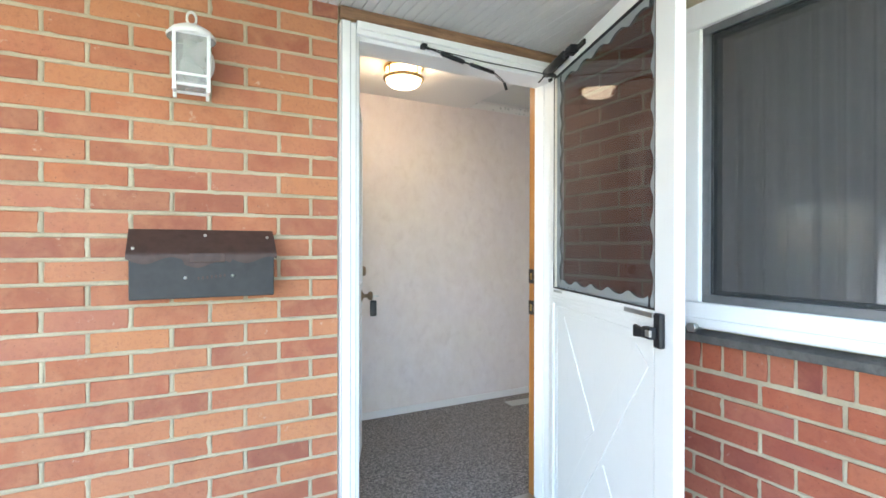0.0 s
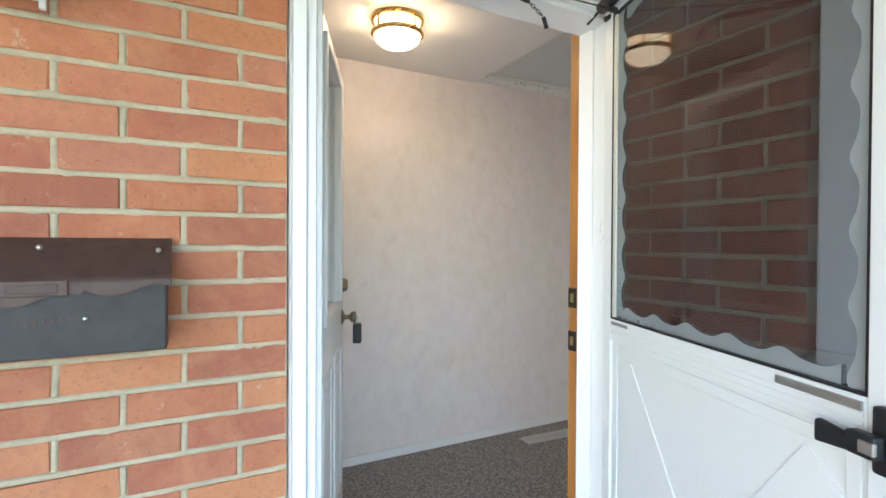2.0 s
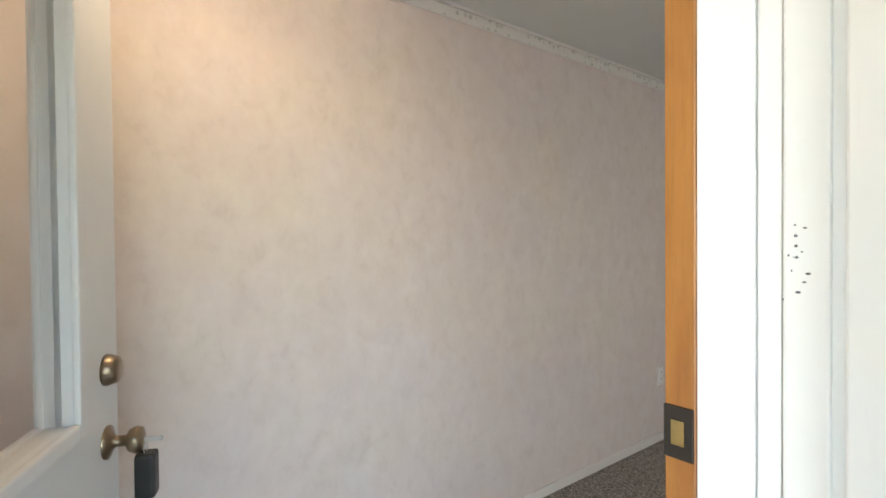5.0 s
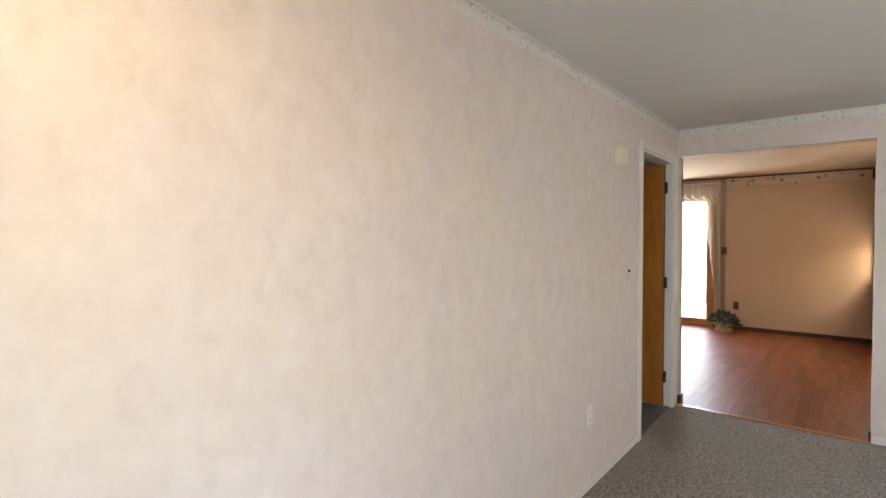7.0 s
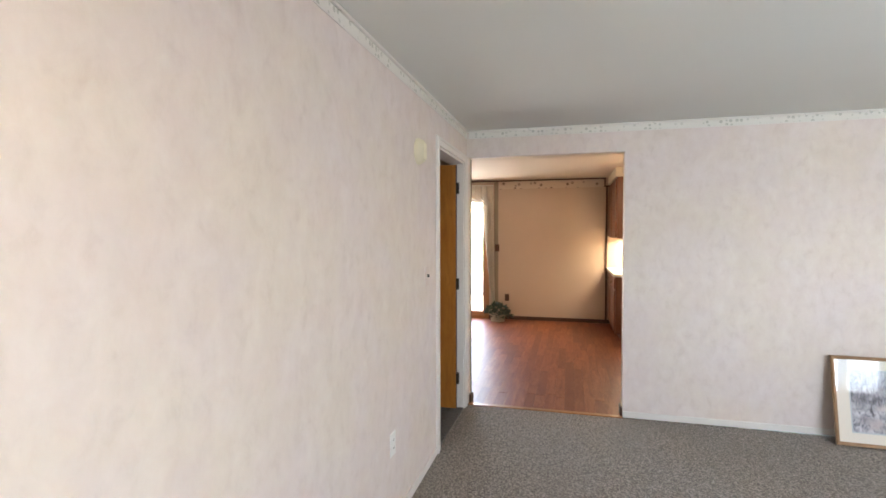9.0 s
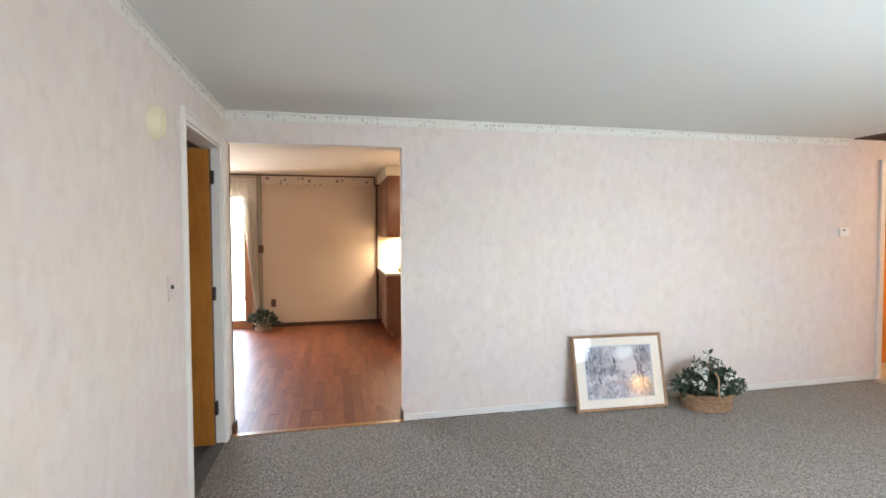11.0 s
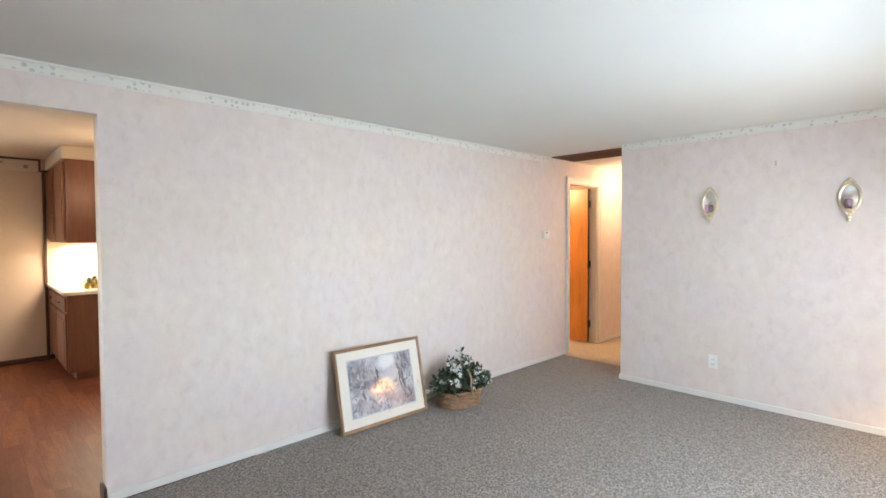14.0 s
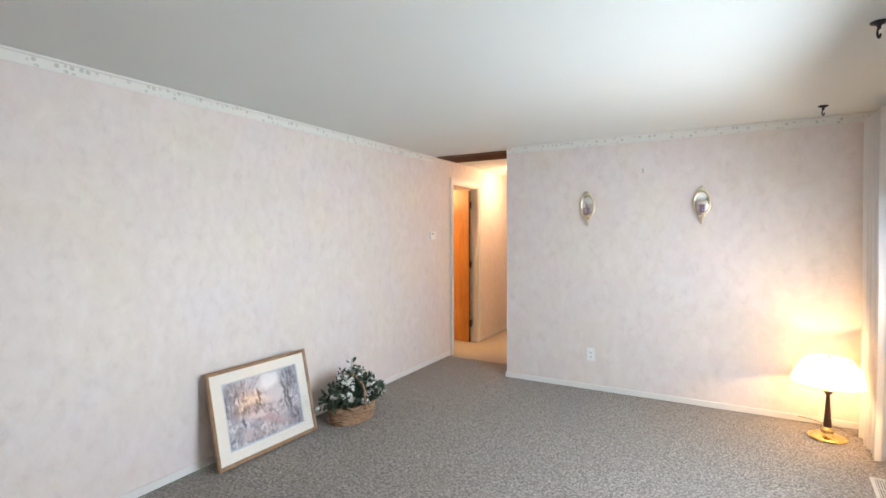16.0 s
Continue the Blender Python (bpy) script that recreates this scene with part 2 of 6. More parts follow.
def make_fabric(name, col, open_part=0.3, see=0.35, weave=420.0):
    """Cloth that lets light through: some of it straight, some of it scattered."""
    m = bpy.data.materials.new(name)
    m.use_nodes = True
    t = m.node_tree
    t.nodes.clear()
    out = t.nodes.new("ShaderNodeOutputMaterial")
    d, tl, tr = t.nodes.new("ShaderNodeBsdfDiffuse"), t.nodes.new("ShaderNodeBsdfTranslucent"), t.nodes.new("ShaderNodeBsdfTransparent")
    a, b = t.nodes.new("ShaderNodeMixShader"), t.nodes.new("ShaderNodeMixShader")
    co, no, ra = t.nodes.new("ShaderNodeTexCoord"), t.nodes.new("ShaderNodeTexNoise"), t.nodes.new("ShaderNodeMapRange")
    no.inputs["Scale"].default_value = weave
    ra.inputs["To Min"].default_value, ra.inputs["To Max"].default_value = open_part * 0.4, open_part * 1.6
    ra.inputs["From Min"].default_value, ra.inputs["From Max"].default_value = 0.35, 0.65
    t.links.new(co.outputs["Object"], no.inputs["Vector"])
    t.links.new(no.outputs["Fac"], ra.inputs["Value"])
    d.inputs[0].default_value = tl.inputs[0].default_value = (*col, 1)
    a.inputs[0].default_value = see
    t.links.new(d.outputs[0], a.inputs[1])
    t.links.new(tl.outputs[0], a.inputs[2])
    t.links.new(ra.outputs["Result"], b.inputs[0])
    t.links.new(a.outputs[0], b.inputs[1])
    t.links.new(tr.outputs[0], b.inputs[2])
    t.links.new(b.outputs[0], out.inputs[0])
    return m


def make_border(name="leaf_border_paper", paper=(0.74, 0.735, 0.69), spot=(0.50, 0.51, 0.465), scale=27.0, r0=0.25, r1=0.36):
    """White paper border with a row of small grey-green leaf sprigs."""
    k = Mat(name, rough=0.6)
    sep = k.t.nodes.new("ShaderNodeSeparateXYZ")
    k.link(k.v, sep.inputs[0])
    n = k.noise(30, 3, 0.6)
    add = k.t.nodes.new("ShaderNodeMath")
    add.operation = "ADD"
    k.link(sep.outputs["X"], add.inputs[0])
    k.link(sep.outputs["Y"], add.inputs[1])
    comb = k.t.nodes.new("ShaderNodeCombineXYZ")
    k.link(add.outputs[0], comb.inputs[0])
    k.link(sep.outputs["Z"], comb.inputs[1])
    vor = k.node("ShaderNodeTexVoronoi", Scale=scale, Randomness=0.55)
    k.link(comb.outputs[0], vor.inputs["Vector"])
    spots = k.grey(vor.outputs["Distance"], 1.0, 0.0, r0, r1)
    keep = k.grey(n, 0.45, 1.0, 0.38, 0.55)
    spots = k.mix(1.0, spots, keep, "MULTIPLY")
    c = k.mix(spots, paper, spot)
    return k.color(c).m


def make_print():
    """A misty grey-lilac village print, as loose shapes: pale sky, dark trees, a rose path."""
    k = Mat("landscape_print", rough=0.5)
    warp = k.noise(16, 4, 0.6)
    add = k.t.nodes.new("ShaderNodeVectorMath")
    add.operation = "MULTIPLY_ADD"
    k.link(warp, add.inputs[0])
    add.inputs[1].default_value = (0.09, 0.0, 0.09)
    k.link(k.v, add.inputs[2])
    w = add.outputs[0]

    def blob(cx, cz, rx, rz, turn=0.0, hard=0.6):
        """A soft oval, 1 in the middle."""
        at = k.mapped(rot=(0, radians(turn), 0), src=k.mapped(loc=(-cx - 0.045, 0, -cz - 0.045), src=w))
        g = k.t.nodes.new("ShaderNodeTexGradient")
        g.gradient_type = "SPHERICAL"
        k.link(k.mapped((1 / rx, 0, 1 / rz), src=at), g.inputs[0])
        return k.grey(g.outputs["Fac"], 0, 1, 0.0, hard)

    fine = k.noise(30, 6, 0.7, k.mapped((1, 1, 0.7)), 1.2)
    c = k.ramp(fine, [(0.38, (0.13, 0.13, 0.165)), (0.47, (0.31, 0.31, 0.36)), (0.55, (0.48, 0.48, 0.53)), (0.66, (0.70, 0.70, 0.74))])
    trees = k.noise(44, 4, 0.7, k.mapped((1, 1, 0.45)), 0.8)
    dark = k.ramp(trees, [(0.42, (0.085, 0.09, 0.11)), (0.54, (0.27, 0.27, 0.32)), (0.66, (0.50, 0.50, 0.56))])
    for args in ((0.07, 0.30, 0.17, 0.13), (0.53, 0.34, 0.13, 0.12), (0.55, 0.07, 0.12, 0.10), (0.20, 0.22, 0.20, 0.06)):
        c = k.mix(blob(*args), c, dark)
    c = k.mix(blob(0.36, 0.37, 0.12, 0.085), c, (0.74, 0.77, 0.79))
    c = k.mix(blob(0.40, 0.27, 0.13, 0.07), c, (0.52, 0.53, 0.57))
    c = k.mix(k.mix(1.0, blob(0.34, 0.11, 0.24, 0.04, -27), k.grey(fine, 0.45, 1, 0.4, 0.6), "MULTIPLY"), c, (0.38, 0.29, 0.32))
    c = k.mix(k.mix(1.0, blob(0.16, 0.06, 0.15, 0.04, -15), k.grey(fine, 0.3, 1, 0.4, 0.6), "MULTIPLY"), c, (0.47, 0.41, 0.43))
    c = k.mix(blob(0.24, 0.17, 0.10, 0.025, -8), c, (0.60, 0.56, 0.57))
    for x, z, h in ((0.265, 0.28, 0.085), (0.47, 0.24, 0.12), (0.505, 0.20, 0.13), (0.13, 0.16, 0.06)):
        c = k.mix(blob(x, z, 0.014, h, 6, 0.4), c, (0.075, 0.075, 0.095))
    c = k.mix(k.grey(k.noise(60, 4, 0.7, dist=2.0), 0, 0.55, 0.55, 0.68), c, (0.60, 0.60, 0.64))
    return k.color(c).m


def make_leaf(name, a, b):
    k = Mat(name, rough=0.55)
    n = k.noise(14, 3, 0.6)
    k.set("Subsurface Weight", 0.05)
    return k.color(k.ramp(n, [(0.35, a), (0.65, b)])).m


WALLPAPER = make_wallpaper()
WHITE = make_white("white_door_paint", (0.86, 0.865, 0.855), 0.38, 0.12)
TRIM = make_white("white_trim_paint", (0.74, 0.72, 0.69), 0.42, 0.2)
GREYWHITE = make_white("cool_grey_white_paint", (0.73, 0.75, 0.76), 0.42, 0.2)
# door paint darkened to hold the shade on the frame's left side
SHADEDWHITE = make_white("shaded_white_paint", (0.47, 0.49, 0.505), 0.5, 0.35)
CEILING = make_ceiling("matte_white_ceiling", (0.71, 0.73, 0.70), (0.66, 0.675, 0.65))
# lighter than CEILING: the entry's brighter light is put into the colour
LITCEILING = make_ceiling("lit_entry_ceiling", (0.80, 0.795, 0.77), (0.76, 0.755, 0.73))
CARPET = make_carpet("grey_brown_fleck_carpet", (0.082, 0.070, 0.060), (0.190, 0.167, 0.146), (0.375, 0.332, 0.294))
TANCARPET = make_carpet("tan_carpet", (0.30, 0.24, 0.17), (0.42, 0.34, 0.25), (0.52, 0.44, 0.34))
BRICK = make_brick()
# a redder clay, its tint also darkened for the side wall's weaker light
DEEPBRICK = make_brick("deep_red_shaded_brick", (0.84, 0.63, 0.68))
MORTAR = make_mortar()
SILLBRICK = make_wood("dark_weathered_sill", (0.06, 0.055, 0.05), (0.13, 0.12, 0.11), (6, 6, 6), 0.8)
ORANGEWOOD = make_wood("honey_varnished_wood", (0.30, 0.115, 0.025), (0.42, 0.19, 0.05), (9, 9, 0.9), 0.33, coat=0.3)
DOORWOOD = make_wood("amber_flush_door_veneer", (0.34, 0.115, 0.016), (0.47, 0.19, 0.036), (5, 5, 0.8), 0.33, coat=0.3)
OLDWOOD = make_wood("weathered_brown_batten", (0.13, 0.065, 0.035), (0.32, 0.18, 0.10), (2.0, 16, 16), 0.7)
CABWOOD = make_wood("reddish_brown_cabinet_wood", (0.15, 0.05, 0.022), (0.23, 0.082, 0.036), (10, 10, 0.9), 0.4)
DARKTRIM = make_wood("dark_brown_trim_wood", (0.055, 0.025, 0.014), (0.10, 0.045, 0.025), (9, 9, 9), 0.45)
PLANK = make_wood("glossy_cherry_laminate", (0.20, 0.056, 0.025), (0.37, 0.13, 0.056), (1.3, 9, 12), 0.44, True, 0.03)
PLANK.node_tree.nodes["Principled BSDF"].inputs["Specular IOR Level"].default_value = 0.28
FRAMEWOOD = make_wood("light_oak_frame_wood", (0.25, 0.14, 0.07), (0.40, 0.25, 0.14), (7, 7, 7), 0.4)
SLIDERWOOD = make_wood("oak_patio_door_wood", (0.34, 0.15, 0.06), (0.45, 0.22, 0.10), (10, 10, 1), 0.4)
CHAMPAGNE = make_metal("pale_champagne_brass", (0.80, 0.72, 0.55), 0.33)
BRASS = make_metal("polished_brass", (0.72, 0.50, 0.20), 0.22)
BRONZE = make_metal("antique_brass", (0.30, 0.235, 0.165), 0.3)
BLACK = make_metal("black_painted_metal", (0.018, 0.018, 0.02), 0.4, 0.2)
DARKPLATE = make_metal("dark_bronze_plate", (0.05, 0.042, 0.035), 0.45, 0.7)
STEEL = make_metal("dull_steel", (0.55, 0.55, 0.53), 0.35)
ALU = make_metal("grey_aluminium_frame", (0.22, 0.225, 0.235), 0.45, 0.6)
MAILGREY = make_metal("slate_grey_enamel", (0.042, 0.040, 0.040), 0.6, 0.1)
MAILBROWN = make_metal("rusty_brown_enamel", (0.075, 0.042, 0.034), 0.5, 0.15, 0.6)
VENTGREY = make_white("dulled_white_enamel", (0.50, 0.49, 0.46), 0.45, 0.3)
CREAMSTRIP = make_white("cream_plastic_strip", (0.66, 0.63, 0.55), 0.45, 0.2)
PINKPLATE = make_white("pale_pink_enamel", (0.68, 0.60, 0.56), 0.5, 0.15)
IVORY = make_white("ivory_plastic", (0.74, 0.69, 0.52), 0.4, 0.08)
PLASTIC = make_white("white_plastic", (0.80, 0.80, 0.78), 0.35, 0.05)
BROWNPLASTIC = make_metal("brown_plastic", (0.10, 0.05, 0.03), 0.4, 0.0)
GLASS = make_glass("clear_pane")
FROST = make_fabric("etched_white_glass", (0.50, 0.54, 0.55), 0.22, 0.25, 2.0)
MIRROR = make_metal("silvered_mirror", (0.88, 0.88, 0.87), 0.03, 1.0, 0.0)
LANTERNGLASS = make_white("milky_ribbed_glass", (0.62, 0.63, 0.60), 0.25, 0.25)
GLOW = make_emit("lit_opal_glass", (1.0, 0.80, 0.56), 0.6)
SHADE = make_fabric("cream_pleated_shade", (0.85, 0.74, 0.55), 0.02, 0.62)
SHEER = make_fabric("white_sheer_voile", (0.80, 0.80, 0.78), 0.42, 0.5)
DRAPE = make_fabric("white_curtain_cloth", (0.82, 0.80, 0.78), 0.03, 0.45)
LACE = make_fabric("cream_lace", (0.84, 0.79, 0.69), 0.22, 0.35, 160.0)
BORDER = make_border()
KBORDER = make_border("kitchen_border_paper", (0.64, 0.53, 0.44), (0.20, 0.13, 0.10), 12.0, 0.22, 0.34)
PRINT = make_print()
MATBOARD = make_white("cream_mat_board", (0.80, 0.76, 0.68), 0.7, 0.04)
SLATE = make_carpet("dark_slate_floor", (0.04, 0.038, 0.035), (0.07, 0.066, 0.06), (0.11, 0.105, 0.095))
BEIGE = make_white("warm_beige_wall_panel", (0.58, 0.445, 0.345), 0.6, 0.1)
KWALL = make_white("cream_kitchen_wall", (0.66, 0.58, 0.46), 0.6, 0.1)
KCEIL = make_white("cream_kitchen_ceiling", (0.62, 0.53, 0.43), 0.8, 0.15)
LAMINATE = make_white("off_white_counter_laminate", (0.74, 0.71, 0.63), 0.3, 0.1)
CONCRETE = make_carpet("porch_concrete", (0.28, 0.27, 0.25), (0.36, 0.35, 0.325), (0.44, 0.43, 0.40))
GRASS = make_leaf("lawn_grass", (0.045, 0.085, 0.02), (0.09, 0.14, 0.04))
LEAF = make_leaf("dark_green_leaves", (0.028, 0.048, 0.03), (0.075, 0.11, 0.07))
PETAL = make_white("white_petals", (0.80, 0.80, 0.76), 0.6, 0.1)
WICKER = make_wood("tan_wicker", (0.20, 0.105, 0.055), (0.45, 0.28, 0.16), (12, 12, 12), 0.55)
ROOFING = make_white("white_soffit_board", (0.66, 0.66, 0.63), 0.55, 0.25)
FRUIT = make_leaf("yellow_gourd_skin", (0.55, 0.30, 0.03), (0.62, 0.42, 0.06))

# ---- shape helpers ----


def box(bm, x0, x1, y0, y1, z0, z1, bevel=0.0, mi=0, m=None):
    made = bmesh.ops.create_cube(bm, size=1)
    vs = made["verts"]
    for v in vs:
        v.co = Vector(((x0 + x1) / 2 + v.co.x * (x1 - x0), (y0 + y1) / 2 + v.co.y * (y1 - y0), (z0 + z1) / 2 + v.co.z * (z1 - z0)))
    faces = {f for v in vs for f in v.link_faces}
    if bevel:
        res = bmesh.ops.bevel(bm, geom=list({e for f in faces for e in f.edges}), offset=bevel, segments=2, affect="EDGES", profile=0.6)
        faces = set(res["faces"]) | {f for f in faces if f.is_valid}
        vs = list({v for f in faces for v in f.verts})
    for f in faces:
        f.material_index = mi
    if m is not None:
        bmesh.ops.transform(bm, matrix=m, verts=vs)
    return vs


def lathe(bm, prof, seg=24, at=(0, 0, 0), mi=0, sx=1.0, sy=1.0, m=None):
    """A turned shape from (radius, height) pairs; ends at radius 0 close it."""
    rings, vs = [], []
    for r, z in prof:
        if r < 1e-6:
            ring = [bm.verts.new((at[0], at[1], at[2] + z))]
        else:
            ring = [bm.verts.new((at[0] + sx * r * math.cos(2 * math.pi * i / seg), at[1] + sy * r * math.sin(2 * math.pi * i / seg), at[2] + z)) for i in range(seg)]
        rings.append(ring)
        vs += ring
    for a, b in zip(rings, rings[1:]):
        for i in range(seg):
            j = (i + 1) % seg
            if len(a) == 1 and len(b) == 1:
                continue
            if len(a) == 1:
                f = bm.faces.new((a[0], b[j], b[i]))
            elif len(b) == 1:
                f = bm.faces.new((a[i], a[j], b[0]))
            else:
                f = bm.faces.new((a[i], a[j], b[j], b[i]))
            f.material_index, f.smooth = mi, True
    if m is not None:
        bmesh.ops.transform(bm, matrix=m, verts=vs)
    return vs


def tube(bm, pts, r, seg=8, mi=0, closed=False, flat=1.0):
    """A round bar along points; r may be one radius or one for each point."""
    pts = [Vector(p) for p in pts]
    n = len(pts)
    rs = r if isinstance(r, (list, tuple)) else [r] * n
    rings, ref = [], None
    for i, p in enumerate(pts):
        if closed:
            d = pts[(i + 1) % n] - pts[i - 1]
        else:
            d = pts[min(i + 1, n - 1)] - pts[max(i - 1, 0)]
        d.normalize()
        if ref is None:
            ref = d.cross(Vector((0, 0, 1)) if abs(d.z) < 0.9 else Vector((1, 0, 0))).normalized()
        ref = (ref - d * ref.dot(d)).normalized()
        up = d.cross(ref)
        rings.append([bm.verts.new(p + rs[i] * (math.cos(2 * math.pi * k / seg) * ref + flat * math.sin(2 * math.pi * k / seg) * up)) for k in range(seg)])
    pairs = list(zip(rings, rings[1:])) + ([(rings[-1], rings[0])] if closed else [])
    for a, b in pairs:
        for k in range(seg):
            f = bm.faces.new((a[k], a[(k + 1) % seg], b[(k + 1) % seg], b[k]))
            f.material_index, f.smooth = mi, True
    if not closed:
        for ring in (rings[0][::-1], rings[-1]):
            bm.faces.new(ring).material_index = mi


def sheet(bm, fn, nu, nv, mi=0):
    """A grid of points fn(u, v), u and v from 0 to 1."""
    g = [[bm.verts.new(fn(i / nu, j / nv)) for j in range(nv + 1)] for i in range(nu + 1)]
    for i in range(nu):
        for j in range(nv):
            f = bm.faces.new((g[i][j], g[i + 1][j], g[i + 1][j + 1], g[i][j + 1]))
            f.material_index, f.smooth = mi, True


def mesh(name, bm, mats, parent=None, m=None, label="", kind=""):
    bmesh.ops.recalc_face_normals(bm, faces=bm.faces)
    me = bpy.data.meshes.new(name)
    bm.to_mesh(me)
    bm.free()
    for k in mats if isinstance(mats, (list, tuple)) else [mats]:
        me.materials.append(k)
    ob = new(name, me)
    ob.parent = parent
    if m is not None:
        ob.matrix_basis = m
    return tagged(ob, label=label, kind=kind)


def thing(name, label, category, m=None, group=""):
    ob = new(name)
    ob.empty_display_size = 0.1
    if m is not None:
        ob.matrix_basis = m
    return tagged(ob, label, category, group)


def wall(name, axis, a0, a1, b0, b1, z0, z1, openings=(), mats=None, label="", layers=None):
    """A wall along x or y from a0 to a1, b0 to b1 thick, with real openings (start, end, bottom, top).
    layers: pairs of (b0, b1, material) for a wall of several skins."""
    bm = bmesh.new()
    skins = layers or [(b0, b1, mats)]
    cuts = sorted({a0, a1, *[v for o in openings for v in o[:2]]})
    for n, (s0, s1, _) in enumerate(skins):
        for lo, hi in zip(cuts, cuts[1:]):
            spans = [(z0, z1)]
            for o in openings:
                if o[0] <= lo and hi <= o[1]:
                    spans = [p for s in spans for p in ((s[0], min(s[1], o[2])), (max(s[0], o[3]), s[1])) if p[1] - p[0] > 1e-4]
            for zb, zt in spans:
                if axis == "x":
                    box(bm, lo, hi, s0, s1, zb, zt, mi=n)
                else:
                    box(bm, s0, s1, lo, hi, zb, zt, mi=n)
    ob = mesh(name, bm, [s[2] for s in skins])
    return tagged(ob, label, "wall", kind="structure")


def slab(name, x0, x1, y0, y1, z0, z1, mat, label, category="floor", bevel=0.0):
    bm = bmesh.new()
    box(bm, x0, x1, y0, y1, z0, z1, bevel)
    return tagged(mesh(name, bm, mat), label, category, kind="structure")


# ---- large structure ----
X1, Y1, YS, XW, XO, H, HE = 5.22, 1.505, -3.9, 1.40, 1.03, 2.33, 2.255
PORCH = -0.16
DOOR_X0, DOOR_X1, DOOR_TOP = 0.08, 0.985, 1.985

tagged(mesh("ground", (lambda b: (box(b, -300, 300, -300, 300, -0.5, -0.30), b)[1])(bmesh.new()), GRASS), "flat green lawn round the house", "ground", kind="structure")
# spreads far beyond the porch, out of view, to bounce more daylight back
slab("pavement", -9.0, XO - 0.004, -10.0, -0.004, -0.29, PORCH, CONCRETE, "grey concrete porch slab, extended unseen to bounce daylight", "porch floor", 0.01)
slab("floor", -0.6, X1 - 0.02, YS - 0.45, Y1, -0.2, 0.0, CARPET, "grey-brown flecked wall-to-wall carpet", "carpet")
slab("floor_hall", 4.274, X1, -7.0, YS - 0.452, -0.2, -0.002, TANCARPET, "tan carpet in the hallway", "carpet")
slab("floor_bedroom", X1, 8.0, -7.0, -3.0, -0.2, -0.004, TANCARPET, "tan carpet in the room off the hallway", "carpet")
slab("floor_landing", 3.6, X1 - 0.02, Y1 + 0.002, 3.2, -0.2, -0.006, SLATE, "dark slate floor behind the inner door", "floor")

ROOM_DOOR = (4.287, 5.105, 0.0, 2.055)
wall("wall_entry", "x", -0.6, X1, Y1, Y1 + 0.115, 0.0, H, [ROOM_DOOR], WALLPAPER, "long wall with mottled pale pink wallpaper")
KITCHEN_GAP, HALL_DOOR = (0.235, 1.488, 0.0, 2.11), (-5.19, -4.49, 0.0, 2.075)
wall("wall_kitchen", "y", -7.0, Y1 - 0.001, 0, 0, 0.0, H, [KITCHEN_GAP, HALL_DOOR],
     layers=[(X1, X1 + 0.06, WALLPAPER), (X1 + 0.06, X1 + 0.12, KWALL)], label="pale pink wallpapered wall with the kitchen opening")
wall("wall_sconces", "x", XW + 0.001, 4.274, YS - 0.12, YS, 0.0, H, (), WALLPAPER, "end wall with mottled pale pink wallpaper")
wall("wall_hall_side", "y", -7.0, YS - 0.121, 4.154, 4.274, 0.0, H, (), WALLPAPER, "hallway wall with pale pink wallpaper")
wall("wall_hall_end", "x", 4.154, 8.0, -7.12, -7.0, 0.0, H, (), WALLPAPER, "end wall of the hallway")
FRONT_GAP = (0.0, XO - 0.002, PORCH, 2.015)
front = wall("wall_front", "x", -5.0, XO - 0.002, 0, 0, -0.3, 2.62, [FRONT_GAP],
             layers=[(0.005, 0.10, MORTAR), (0.10, 0.175, WALLPAPER)], label="red brick front wall with sandy mortar joints")
WIN = (-3.28, -0.575, 0.93, 2.0)
side = wall("wall_window", "y", YS - 0.12, -0.001, 0, 0, -0.3, 2.62, [WIN],
            layers=[(XO + 0.005, XO + 0.12, MORTAR), (XO + 0.12, XW, WALLPAPER)], label="red brick side wall with the living room window")
wall("wall_front_return", "y", 0.0, 0.175, XO, XW, 0.0, 2.62, (), WALLPAPER, "short wallpapered return beside the front door")
wall("wall_entry_end", "y", 0.175, Y1, -0.24, -0.12, 0.0, H, (), WALLPAPER, "end wall of the entry with pale pink wallpaper")

slab("ceiling", XW + 0.005, X1 + 0.06, -7.0, Y1, H, H + 0.12, CEILING, "smooth matte white living room ceiling", "ceiling")
slab("ceiling_entry", -0.6, XW + 0.005, 0.1, Y1, HE, H + 0.12, LITCEILING, "slightly lower matte white entry ceiling", "ceiling")
# unseen; runs on past the back wall to keep sun off the kitchen floor
slab("roof", -5.5, 11.4, 0.10, 6.0, 2.62, 2.75, OLDWOOD, "low unseen roof over the house, lengthened to block the sun", "roof")
slab("roof_wing", XO - 0.5, 10.5, -8.0, 0.098, 2.62, 2.75, OLDWOOD, "low roof over the living room wing", "roof")

# porch ceiling of narrow beaded boards
bm = bmesh.new()
x = -5.0
while x < XO - 0.03:
    box(bm, x + 0.0015, x + 0.0385, -1.75, 0.0, 2.06, 2.085, 0.002)
    x += 0.04
box(bm, -5.0, XO - 0.002, -1.75, 0.098, 2.087, 2.13)
tagged(mesh("ceiling_porch", bm, ROOFING), "white beaded board porch ceiling", "ceiling", kind="structure")
bm = bmesh.new()
box(bm, -5.0, XO - 0.004, -1.82, -1.752, 1.99, 2.30, 0.004)
tagged(mesh("fascia", bm, WHITE), "white painted fascia board of the porch", "fascia", kind="structure")

